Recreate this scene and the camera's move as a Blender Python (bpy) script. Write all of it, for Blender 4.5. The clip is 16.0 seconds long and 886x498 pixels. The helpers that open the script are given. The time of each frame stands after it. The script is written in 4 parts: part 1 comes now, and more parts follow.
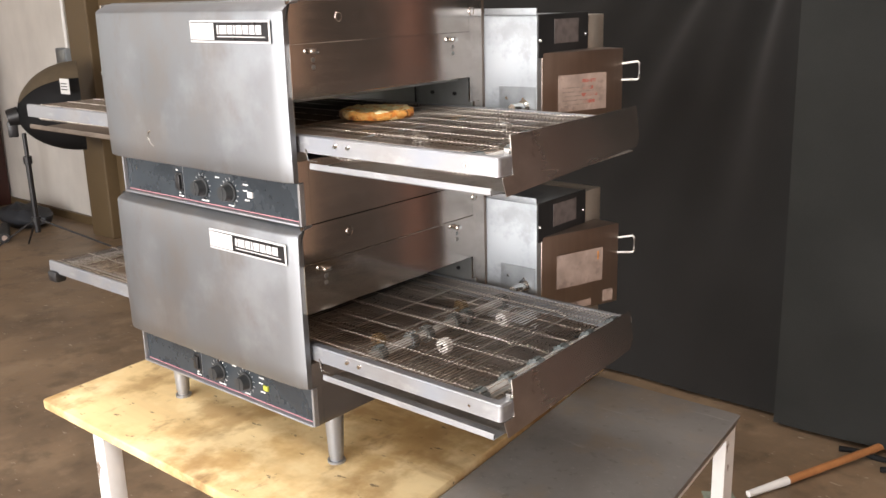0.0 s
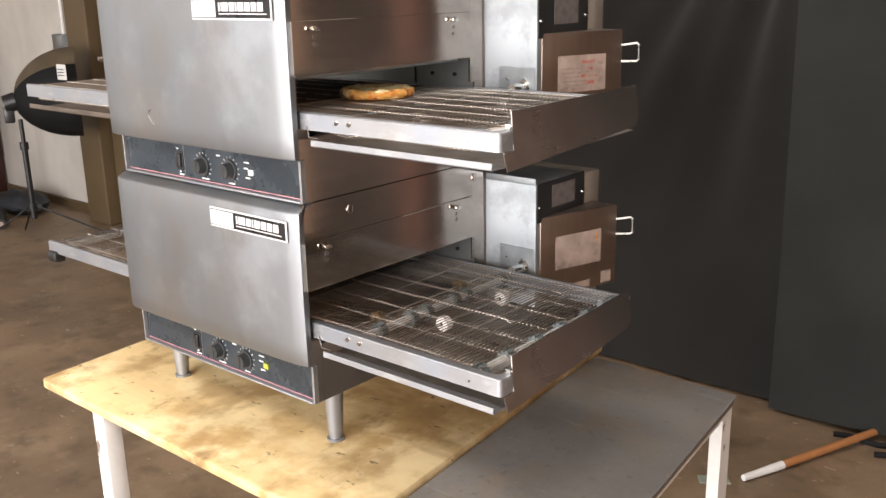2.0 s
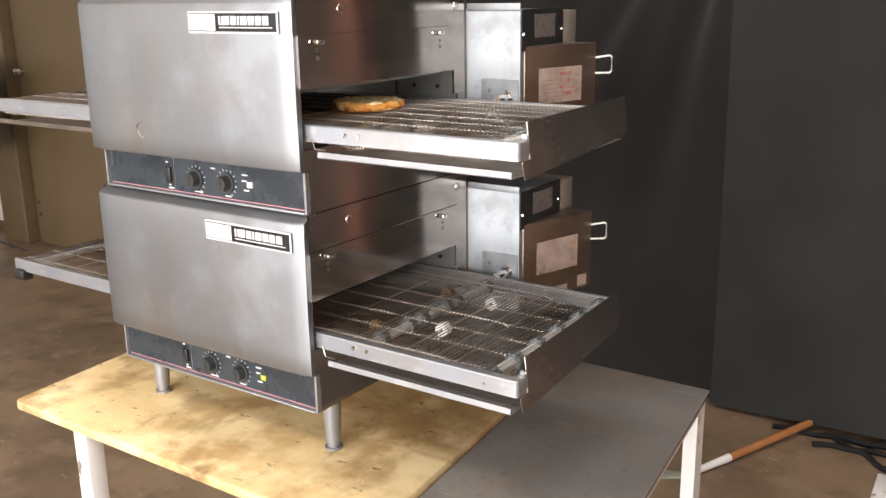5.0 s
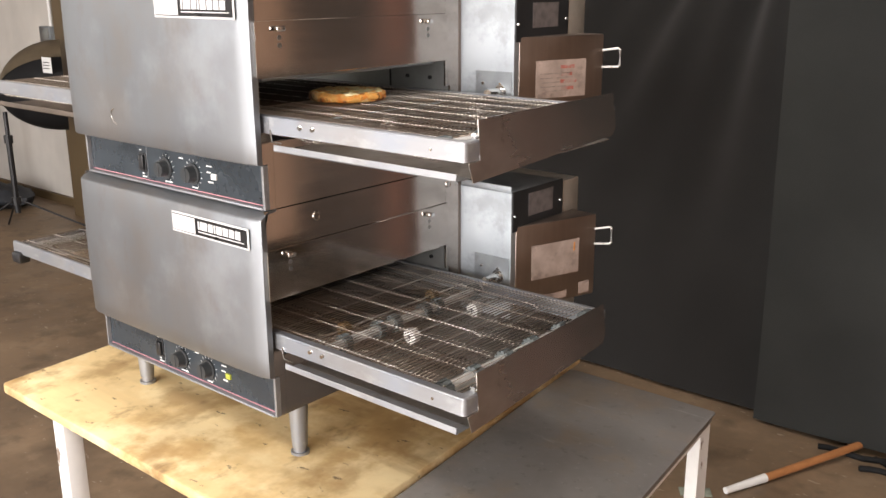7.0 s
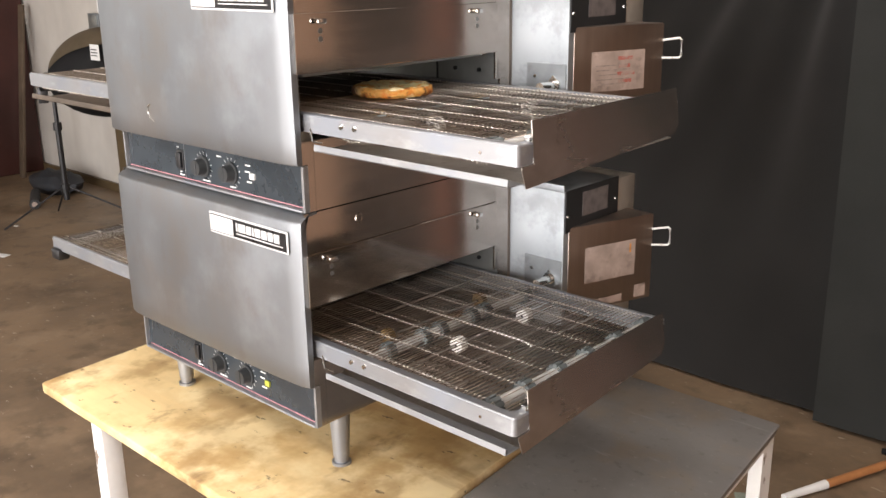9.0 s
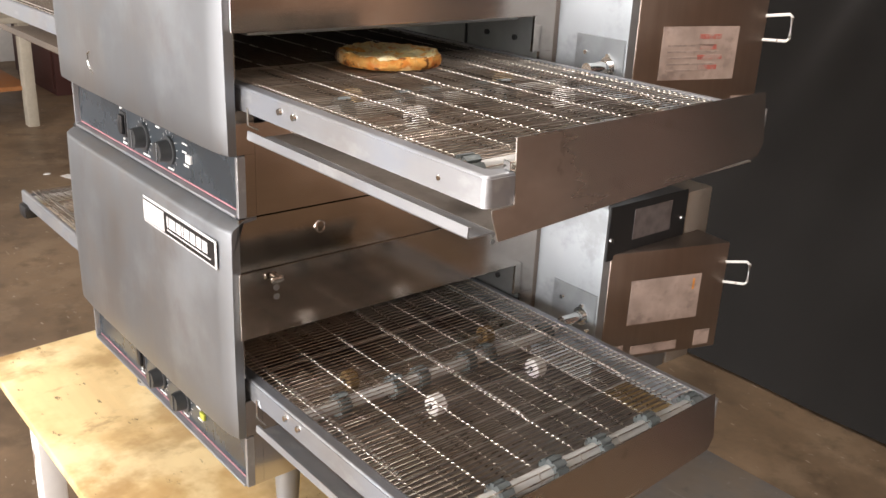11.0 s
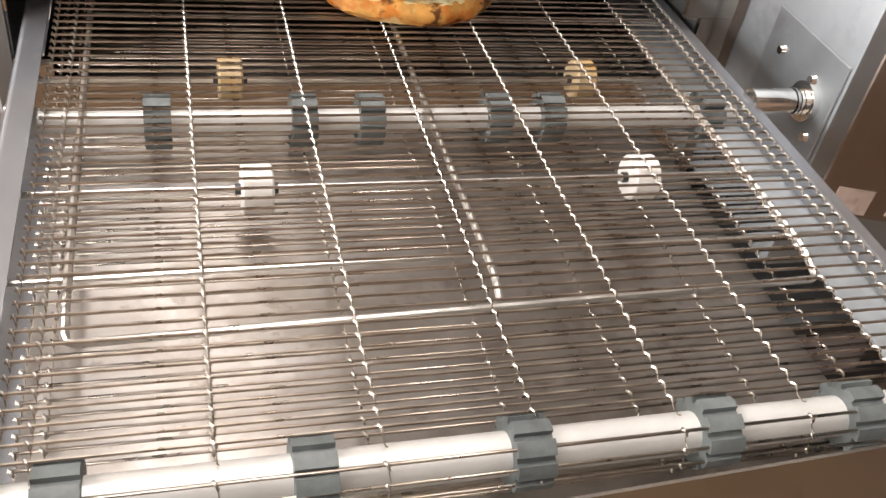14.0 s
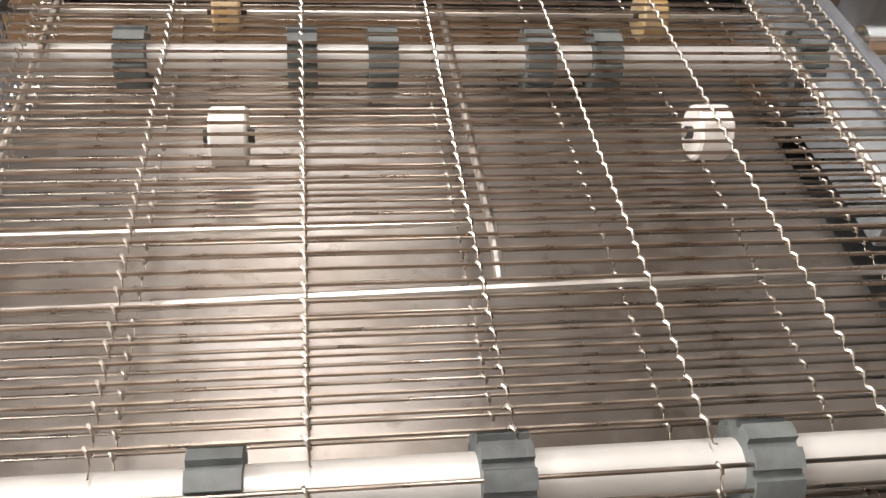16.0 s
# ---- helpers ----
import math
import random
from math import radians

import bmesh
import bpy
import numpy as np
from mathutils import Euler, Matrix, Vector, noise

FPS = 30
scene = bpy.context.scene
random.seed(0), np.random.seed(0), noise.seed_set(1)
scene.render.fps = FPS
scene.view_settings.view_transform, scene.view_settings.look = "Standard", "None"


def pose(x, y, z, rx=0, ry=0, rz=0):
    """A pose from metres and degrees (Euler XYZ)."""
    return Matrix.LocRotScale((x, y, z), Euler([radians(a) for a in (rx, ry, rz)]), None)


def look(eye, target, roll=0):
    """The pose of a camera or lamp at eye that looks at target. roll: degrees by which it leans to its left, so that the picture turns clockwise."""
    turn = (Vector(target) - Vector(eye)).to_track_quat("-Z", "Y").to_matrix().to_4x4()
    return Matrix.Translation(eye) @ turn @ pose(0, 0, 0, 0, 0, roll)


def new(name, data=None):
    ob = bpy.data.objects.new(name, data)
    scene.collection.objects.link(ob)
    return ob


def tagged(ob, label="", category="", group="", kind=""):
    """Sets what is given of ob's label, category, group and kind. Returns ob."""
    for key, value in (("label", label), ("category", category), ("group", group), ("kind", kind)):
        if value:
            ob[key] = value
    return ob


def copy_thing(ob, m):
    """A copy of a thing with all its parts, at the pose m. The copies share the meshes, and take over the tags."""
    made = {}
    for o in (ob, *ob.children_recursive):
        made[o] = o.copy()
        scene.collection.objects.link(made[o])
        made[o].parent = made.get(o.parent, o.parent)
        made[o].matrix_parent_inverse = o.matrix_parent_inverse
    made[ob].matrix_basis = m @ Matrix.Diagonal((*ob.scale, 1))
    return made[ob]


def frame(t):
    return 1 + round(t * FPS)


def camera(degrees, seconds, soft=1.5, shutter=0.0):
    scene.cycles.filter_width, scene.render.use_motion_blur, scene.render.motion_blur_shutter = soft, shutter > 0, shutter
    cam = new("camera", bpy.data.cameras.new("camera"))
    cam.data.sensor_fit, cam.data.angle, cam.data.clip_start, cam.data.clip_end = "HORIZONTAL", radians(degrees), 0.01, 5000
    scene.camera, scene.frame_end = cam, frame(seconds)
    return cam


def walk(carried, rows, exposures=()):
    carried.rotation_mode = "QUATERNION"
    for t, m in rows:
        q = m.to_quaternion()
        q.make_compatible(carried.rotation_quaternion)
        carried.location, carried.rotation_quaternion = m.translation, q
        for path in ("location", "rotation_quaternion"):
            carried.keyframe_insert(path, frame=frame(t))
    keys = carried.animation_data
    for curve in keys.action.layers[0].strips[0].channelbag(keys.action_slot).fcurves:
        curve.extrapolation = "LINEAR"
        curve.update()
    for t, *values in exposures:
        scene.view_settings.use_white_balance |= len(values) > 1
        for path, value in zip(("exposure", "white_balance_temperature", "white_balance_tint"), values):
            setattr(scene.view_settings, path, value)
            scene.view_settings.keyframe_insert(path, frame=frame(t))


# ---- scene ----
cam = camera(50.9, 16.0)
PATH = [
    (0, (1.181, -0.998, 1.601), (-0.078, 0.463, 1.072), -1.5),
    (0.5, (1.19, -1.007, 1.592), (-0.066, 0.455, 1.057), -1.0),
    (1, (1.198, -1.012, 1.589), (-0.057, 0.449, 1.049), -0.7),
    (1.5, (1.192, -1.008, 1.584), (-0.06, 0.453, 1.037), -1.1),
    (2, (1.184, -1.014, 1.581), (-0.065, 0.449, 1.034), -1.2),
    (2.5, (1.173, -1.038, 1.585), (-0.071, 0.431, 1.043), -1.1),
    (3, (1.16, -1.073, 1.59), (-0.058, 0.42, 1.054), -0.7),
    (3.5, (1.137, -1.098, 1.596), (-0.031, 0.436, 1.067), -0.2),
    (4, (1.118, -1.108, 1.598), (-0.032, 0.442, 1.074), -1.2),
    (4.5, (1.093, -1.135, 1.592), (-0.033, 0.432, 1.069), -1.2),
    (5, (1.077, -1.146, 1.59), (-0.017, 0.443, 1.061), -0.9),
    (5.2, (1.081, -1.134, 1.59), (-0.008, 0.454, 1.05), -0.9),
    (7.5, (1.19, -0.909, 1.585), (-0.093, 0.524, 1.039), -0.3),
    (8, (1.189, -0.9, 1.587), (-0.115, 0.514, 1.04), -0.6),
    (10.3, (0.985, -0.654, 1.6), (-0.329, 0.705, 0.949), 1.2),
    (10.5, (0.978, -0.593, 1.593), (-0.352, 0.747, 0.934), 2.5),
    (11, (0.94, -0.471, 1.589), (-0.49, 0.734, 0.881), 2.7),
    (11.5, (0.83, -0.349, 1.593), (-0.598, 0.806, 0.802), 4.2),
    (12, (0.737, -0.24, 1.608), (-0.669, 0.856, 0.702), 6.2),
    (12.5, (0.683, -0.096, 1.636), (-0.82, 0.751, 0.625), 7.4),
    (13, (0.633, 0.002, 1.65), (-0.906, 0.664, 0.558), 7.5),
    (13.5, (0.578, 0.046, 1.663), (-0.891, 0.646, 0.446), 8.5),
    (14, (0.564, 0.105, 1.674), (-0.879, 0.64, 0.398), 10.4),
    (14.5, (0.56, 0.129, 1.675), (-0.881, 0.604, 0.372), 10.4),
    (15, (0.555, 0.137, 1.674), (-0.886, 0.494, 0.333), 8.0),
    (15.5, (0.545, 0.157, 1.67), (-0.908, 0.463, 0.33), 6.3),
    (16, (0.508, 0.182, 1.619), (-0.94, 0.454, 0.266), 5.8),
]
walk(cam, [(t, look(eye, target, roll)) for t, eye, target, roll in PATH],
     exposures=[(0, 0.56), (3, 0.56), (4.5, 0.51), (8, 0.50), (11, 0.54), (11.7, 0.66), (12.5, 0.62), (13.3, 0.60), (14.2, 0.53), (15, 0.48), (16, 0.44)])

# ---- light ----
world = bpy.data.worlds.new("world")
scene.world = world
world.use_nodes = True
wn = world.node_tree
sky = wn.nodes.new("ShaderNodeTexSky")
sky.sky_type, sky.sun_disc = "NISHITA", False
sky.sun_elevation, sky.sun_rotation = radians(40), radians(200)
wn.links.new(sky.outputs[0], wn.nodes["Background"].inputs[0])
wn.nodes["Background"].inputs[1].default_value = 0.1


def area(name, m, sx, sy, watts, color):
    lamp = bpy.data.lights.new(name, "AREA")
    lamp.shape, lamp.size, lamp.size_y, lamp.energy, lamp.color = "RECTANGLE", sx, sy, watts, color
    ob = new(name, lamp)
    ob.matrix_world = m
    return ob


ROOM = (-8.2, 4.2, -5.5, 2.45, 4.2)     # x0, x1, y0, y1, height
DOOR = (-4.4, -0.4, 3.2)                # added loading door in the front wall, out of view: x0, x1, height
DOOR_B = (-0.1, 2.7, 3.0)                # second added door beside it
DOOR_W = (-4.6, -1.4, 3.0)              # added loading door in the west wall, out of view: y0, y1, height
SKY = (-1.6, 1.0, -0.12, 0.33)          # added skylights, out of view: x0, x1, y0, y1
SKY_B = (-1.6, 2.2, -3.2, -2.0)
DAY = (1.0, 0.925, 0.91)
WARM = (1.0, 0.915, 0.87)
# Fill lamps standing in the added openings, none of which is in view.
area("door_daylight", look((-2.4, ROOM[2] - 0.1, 1.6), (-2.4, 0, 1.6)), 4.0, 3.2, 150, DAY)
area("door_daylight_small", look((1.3, ROOM[2] - 0.1, 1.5), (1.3, 0, 1.5)), 2.8, 3.0, 390, (0.985, 0.945, 0.95))
area("door_daylight_west", look((ROOM[0] - 0.1, -3.0, 1.5), (0, -3.0, 1.5)), 3.2, 3.0, 20, DAY)
area("skylight_daylight", look((-0.3, 0.105, ROOM[4] + 0.05), (-0.3, 0.105, 0)), 2.6, 0.45, 55, WARM)
area("skylight_daylight_front", look((0.3, -2.6, ROOM[4] + 0.05), (0.3, -2.6, 0)), 3.8, 1.2, 110, WARM)


# ---- materials ----
def mat(name, color, rough=0.5, metal=0.0, var=0.15, scale=8.0, bump=0.0, bscale=60.0, stretch=(1, 1, 1), rvar=0.1, tint=None, detail=6.0, rand=0.0, coat=0.0, spec=0.5, spots=()):
    """Principled surface with colour variation at two scales, roughness variation and fine relief, in object metres."""
    m = bpy.data.materials.new(name)
    m.use_nodes = True
    t = m.node_tree
    b = t.nodes["Principled BSDF"]
    b.inputs["Metallic"].default_value = metal
    b.inputs["Coat Weight"].default_value = coat
    b.inputs["Specular IOR Level"].default_value = spec
    co = t.nodes.new("ShaderNodeTexCoord")
    mp = t.nodes.new("ShaderNodeMapping")
    mp.inputs["Scale"].default_value = stretch
    t.links.new(co.outputs["Object"], mp.inputs["Vector"])
    big, fine = t.nodes.new("ShaderNodeTexNoise"), t.nodes.new("ShaderNodeTexNoise")
    big.inputs["Scale"].default_value, big.inputs["Detail"].default_value = scale, detail
    fine.inputs["Scale"].default_value, fine.inputs["Detail"].default_value = bscale, 4.0
    t.links.new(co.outputs["Object"], big.inputs["Vector"])
    t.links.new(mp.outputs[0], fine.inputs["Vector"])
    mixn = t.nodes.new("ShaderNodeMath")
    mixn.operation = "MULTIPLY_ADD"
    mixn.inputs[1].default_value = 0.35
    t.links.new(fine.outputs[0], mixn.inputs[0])
    t.links.new(big.outputs[0], mixn.inputs[2])
    ramp = t.nodes.new("ShaderNodeValToRGB")
    lo = [c * (1 - var) for c in color] if tint is None else tint
    hi = [min(1, c * (1 + var)) for c in color]
    ramp.color_ramp.elements[0].position, ramp.color_ramp.elements[1].position = 0.4, 0.95
    ramp.color_ramp.elements[0].color, ramp.color_ramp.elements[1].color = (*lo, 1), (*hi, 1)
    t.links.new(mixn.outputs[0], ramp.inputs[0])
    out = ramp.outputs[0]
    if rand:
        info = t.nodes.new("ShaderNodeObjectInfo")
        hsv = t.nodes.new("ShaderNodeHueSaturation")
        mr = t.nodes.new("ShaderNodeMapRange")
        mr.inputs["To Min"].default_value, mr.inputs["To Max"].default_value = 1 - rand, 1 + rand
        t.links.new(info.outputs["Random"], mr.inputs["Value"])
        t.links.new(mr.outputs[0], hsv.inputs["Value"])
        t.links.new(out, hsv.inputs["Color"])
        out = hsv.outputs[0]
    for k, (color2, sc, lo2, hi2, amount, st) in enumerate(spots):
        m2 = t.nodes.new("ShaderNodeMapping")
        m2.inputs["Scale"].default_value = st
        m2.inputs["Location"].default_value = (3.1 * k + 1, 1.7 * k, 0.9 * k)
        n2 = t.nodes.new("ShaderNodeTexNoise")
        n2.inputs["Scale"].default_value, n2.inputs["Detail"].default_value, n2.inputs["Roughness"].default_value = sc, 5.0, 0.6
        r2 = t.nodes.new("ShaderNodeMapRange")
        r2.interpolation_type = "SMOOTHSTEP"
        r2.inputs["From Min"].default_value, r2.inputs["From Max"].default_value = lo2, hi2
        r2.inputs["To Max"].default_value = amount
        mx = t.nodes.new("ShaderNodeMix")
        mx.data_type = "RGBA"
        mx.inputs[7].default_value = (*color2, 1)
        t.links.new(co.outputs["Object"], m2.inputs["Vector"])
        t.links.new(m2.outputs[0], n2.inputs["Vector"])
        t.links.new(n2.outputs[0], r2.inputs["Value"])
        t.links.new(r2.outputs[0], mx.inputs[0])
        t.links.new(out, mx.inputs[6])
        out = mx.outputs[2]
    t.links.new(out, b.inputs["Base Color"])
    rr = t.nodes.new("ShaderNodeMapRange")
    rr.inputs["From Min"].default_value, rr.inputs["From Max"].default_value = 0.3, 0.9
    rr.inputs["To Min"].default_value, rr.inputs["To Max"].default_value = max(0.02, rough - rvar), min(1, rough + rvar)
    t.links.new(mixn.outputs[0], rr.inputs["Value"])
    t.links.new(rr.outputs[0], b.inputs["Roughness"])
    if bump:
        bp = t.nodes.new("ShaderNodeBump")
        bp.inputs["Strength"].default_value, bp.inputs["Distance"].default_value = bump, 0.002
        t.links.new(fine.outputs[0], bp.inputs["Height"])
        t.links.new(bp.outputs[0], b.inputs["Normal"])
    return m


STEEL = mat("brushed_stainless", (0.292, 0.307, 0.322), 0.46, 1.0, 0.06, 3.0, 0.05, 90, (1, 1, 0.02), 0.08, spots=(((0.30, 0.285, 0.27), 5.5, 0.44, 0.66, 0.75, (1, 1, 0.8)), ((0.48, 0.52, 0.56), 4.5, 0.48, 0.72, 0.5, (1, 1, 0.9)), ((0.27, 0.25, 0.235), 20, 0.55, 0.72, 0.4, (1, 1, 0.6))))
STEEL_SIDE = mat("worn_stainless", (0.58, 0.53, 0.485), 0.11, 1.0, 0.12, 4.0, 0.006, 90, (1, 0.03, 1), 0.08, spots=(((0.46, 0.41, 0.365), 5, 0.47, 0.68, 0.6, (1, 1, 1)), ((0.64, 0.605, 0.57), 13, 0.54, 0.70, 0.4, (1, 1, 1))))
STEEL_RAIL = mat("rail_stainless", (0.315, 0.322, 0.332), 0.42, 0.68, 0.10, 12.0, 0.10, 120, (0.03, 1, 1), 0.08, spots=(((0.28, 0.305, 0.345), 14, 0.46, 0.64, 0.75, (0.6, 1, 1)), ((0.47, 0.48, 0.49), 30, 0.52, 0.68, 0.5, (0.5, 1, 1)), ((0.27, 0.25, 0.23), 6, 0.50, 0.68, 0.6, (0.8, 1, 1))))
PLATE = mat("end_plate_stainless", (0.60, 0.565, 0.53), 0.24, 1.0, 0.12, 4.0, 0.012, 90, (1, 0.04, 1), 0.08, spots=(((0.40, 0.36, 0.325), 6, 0.47, 0.68, 0.6, (1, 0.6, 1)), ((0.58, 0.56, 0.54), 13, 0.54, 0.70, 0.5, (1, 1, 1)), ((0.30, 0.27, 0.24), 40, 0.60, 0.70, 0.4, (1, 1, 1))))
STEEL_PAN = mat("pan_stainless", (0.44, 0.415, 0.385), 0.40, 0.82, 0.16, 9.0, 0.16, 120, (1, 0.06, 1), 0.07, spots=(((0.27, 0.235, 0.20), 11, 0.46, 0.66, 0.75, (1, 1, 1)), ((0.56, 0.54, 0.52), 30, 0.55, 0.7, 0.5, (1, 1, 1)), ((0.20, 0.17, 0.14), 55, 0.60, 0.70, 0.5, (1, 1, 1))))
brushed = STEEL_PAN.node_tree
along = brushed.nodes.new("ShaderNodeCombineXYZ")
along.inputs[0].default_value = 1.0
brushed.links.new(along.outputs[0], brushed.nodes["Principled BSDF"].inputs["Tangent"])
brushed.nodes["Principled BSDF"].inputs["Anisotropic"].default_value = 0.9
# Darker copy of the pan steel: dull inlet reflections put into the colour.
PAN_DIM = mat("dimmed_pan", (0.20, 0.165, 0.135), 0.5, 1.0, 0.25, 14.0, 0.15, 60)
GALV = mat("galvanized_sheet", (0.33, 0.355, 0.37), 0.58, 1.0, 0.14, 14.0, 0.10, 40, (1, 1, 1), 0.08, spots=(((0.44, 0.47, 0.49), 7, 0.48, 0.66, 0.6, (1, 1, 1)), ((0.25, 0.265, 0.27), 16, 0.52, 0.68, 0.6, (1, 1, 1))))
# Pale bluish base stands in for the sky mirrored in this flange.
FLANGE = mat("sky_toned_flange_steel", (0.49, 0.53, 0.55), 0.45, 0.5, 0.2, 20.0, 0.1, 60, spots=(((0.34, 0.36, 0.36), 18, 0.50, 0.66, 0.6, (1, 1, 1)),))
INNER = mat("chamber_steel", (0.34, 0.35, 0.34), 0.45, 1.0, 0.2, 10.0, 0.1, 50)
WIRE = mat("belt_wire_steel", (0.46, 0.405, 0.345), 0.3, 1.0, 0.2, 60.0, spots=(((0.22, 0.165, 0.12), 14, 0.48, 0.66, 0.6, (1, 1, 1)),))
ROD = mat("support_rod_steel", (0.74, 0.72, 0.68), 0.32, 1.0, 0.1, 60.0)
BLACK = mat("black_panel_paint", (0.028, 0.036, 0.043), 0.26, 0, 0.3, 12, coat=0.3)
BLACK_SIDE = mat("black_side_paint", (0.020, 0.021, 0.022), 0.35, 0, 0.3, 12)
PLASTIC = mat("black_plastic", (0.012, 0.012, 0.013), 0.35, 0, 0.2, 40)
TAN_STEEL = mat("dull_tan_steel", (0.40, 0.37, 0.32), 0.5, 0.7, 0.15, 9, 0.06, 90)
KNOB = mat("dark_grey_plastic", (0.035, 0.037, 0.038), 0.32, 0, 0.25, 40)
COVER = mat("stained_steel_cover", (0.285, 0.235, 0.20), 0.42, 1.0, 0.18, 9, 0.08, 90, (1, 1, 0.05))
CHROME = mat("chrome", (0.8, 0.8, 0.78), 0.12, 1.0, 0.05, 30)
PINK = mat("pink_stripe", (0.42, 0.20, 0.22), 0.45, 0, 0.2, 40)
WHITE = mat("white_print", (0.75, 0.75, 0.73), 0.5, 0, 0.05, 40)
BADGE_WHITE = mat("badge_white", (0.58, 0.58, 0.57), 0.45, 0, 0.08, 40)
BADGE_BLACK = mat("badge_black", (0.012, 0.012, 0.013), 0.3, 0, 0.1, 30)
WOOD = mat("worn_plywood", (0.69, 0.52, 0.26), 0.6, 0, 0.14, 3.5, 0.15, 70, (0.15, 1, 1), 0.1, spots=(
    ((0.40, 0.25, 0.09), 3.2, 0.43, 0.62, 0.85, (1, 1, 1)), ((0.80, 0.67, 0.39), 7.0, 0.47, 0.64, 0.7, (1, 1, 1)),
    ((0.30, 0.175, 0.06), 5.2, 0.50, 0.64, 0.65, (1, 0.8, 1)), ((0.20, 0.12, 0.05), 13, 0.57, 0.72, 0.7, (1, 0.6, 1)), ((0.34, 0.19, 0.065), 8, 0.55, 0.70, 0.55, (0.25, 1.3, 1)), ((0.06, 0.04, 0.02), 48, 0.645, 0.71, 0.75, (0.5, 1, 1))))
TABLE_STEEL = mat("dark_steel_top", (0.215, 0.203, 0.190), 0.42, 0.2, 0.2, 5, 0.1, 60, (1, 1, 1), 0.12, spots=(((0.28, 0.215, 0.15), 6, 0.48, 0.66, 0.55, (1, 1, 1)), ((0.34, 0.32, 0.29), 70, 0.61, 0.70, 0.45, (1, 1, 1)), ((0.10, 0.09, 0.078), 45, 0.58, 0.70, 0.35, (1, 1, 1)), ((0.42, 0.41, 0.39), 30, 0.64, 0.69, 0.3, (0.16, 1, 1)), ((0.08, 0.072, 0.066), 3, 0.48, 0.72, 0.4, (1, 1, 1))))
LEG_WHITE = mat("white_enamel", (0.74, 0.73, 0.70), 0.4, 0, 0.08, 10, spots=(((0.16, 0.10, 0.06), 30, 0.62, 0.65, 0.9, (1, 1, 0.35)),))
CONCRETE = mat("brown_concrete", (0.205, 0.142, 0.086), 0.45, 0, 0.35, 2.2, 0.25, 40, (1, 1, 1), 0.2, None, 9.0, spots=(
    ((0.10, 0.070, 0.045), 1.3, 0.46, 0.64, 0.6, (1, 1, 1)), ((0.28, 0.205, 0.13), 4.5, 0.50, 0.66, 0.5, (1, 1, 1)),
    ((0.06, 0.042, 0.026), 8, 0.50, 0.72, 0.5, (1, 1, 1)), ((0.46, 0.40, 0.32), 40, 0.645, 0.69, 0.55, (0.4, 1, 1))))
CURTAIN = mat("black_backdrop_cloth", (0.0125, 0.0120, 0.0112), 0.9, 0, 0.2, 6, 0.1, 300, spec=0.12)
CURTAIN_GREY = mat("charcoal_backdrop_cloth", (0.0178, 0.0186, 0.0172), 0.9, 0, 0.3, 3, 0.1, 300, spec=0.12)
for cloth in (CURTAIN, CURTAIN_GREY):
    weave = cloth.node_tree.nodes["Principled BSDF"]
    weave.inputs["Sheen Weight"].default_value, weave.inputs["Sheen Roughness"].default_value = 0.20, 0.5
WALL_WHITE = mat("white_insulation_sheet", (0.56, 0.53, 0.48), 0.6, 0, 0.14, 2.5, 0.5, 9, (1, 1, 0.4), spots=(((0.45, 0.41, 0.36), 4, 0.55, 0.8, 0.5, (1, 1, 0.15)),))
WALL = mat("pale_block_wall", (0.62, 0.60, 0.56), 0.8, 0, 0.15, 3, 0.3, 30)
CEIL = mat("roof_deck", (0.50, 0.475, 0.44), 0.8, 0, 0.2, 2, 0.2, 20)
TAN = mat("tan_painted_steel", (0.255, 0.172, 0.122), 0.5, 0, 0.2, 2.0, 0.06, 30)
RED_BROWN = mat("red_brown_paint", (0.15, 0.075, 0.055), 0.5, 0, 0.2, 2.0, 0.06, 30)
DARK_PAINT = mat("dark_door_paint", (0.04, 0.034, 0.03), 0.5, 0, 0.2, 2.0, 0.06, 30)
BROWN = mat("brown_painted_steel", (0.108, 0.074, 0.036), 0.5, 0, 0.18, 2.0, 0.06, 30, spots=(((0.14, 0.10, 0.06), 5, 0.55, 0.8, 0.5, (1, 1, 0.2)),))
RUBBER = mat("grey_sprocket_plastic", (0.135, 0.152, 0.150), 0.5, 0, 0.35, 60, 0.3, 200, rand=0.15)
ROLLER = mat("roller_shaft_steel", (0.72, 0.72, 0.69), 0.36, 0.25, 0.08, 30)
DISC = mat("white_bushing", (0.88, 0.86, 0.81), 0.5, 0, 0.06, 60)
DISC_OLD = mat("stained_bushing", (0.40, 0.235, 0.06), 0.5, 0, 0.5, 40, tint=(0.62, 0.56, 0.42))
DISC_DARK = mat("dark_brown_bushing", (0.17, 0.11, 0.045), 0.5, 0, 0.4, 40)
PAPER = mat("paper_label", (0.36, 0.28, 0.235), 0.7, 0, 0.25, 35, detail=8, spots=(((0.20, 0.155, 0.135), 26, 0.53, 0.66, 0.7, (1, 1, 1)),))
FAINT_PRINT = mat("faint_print", (0.30, 0.235, 0.20), 0.7, 0, 0.35, 90)
LABEL_DARK = mat("dark_label", (0.14, 0.125, 0.12), 0.6, 0, 0.3, 60, detail=8)
RED_PRINT = mat("worn_red_print", (0.36, 0.25, 0.21), 0.7, 0, 0.2, 90, spots=(((0.40, 0.10, 0.075), 60, 0.46, 0.60, 0.9, (1, 1, 1)),))
ORANGE_PRINT = mat("orange_print", (0.62, 0.26, 0.06), 0.7, 0, 0.3, 90)
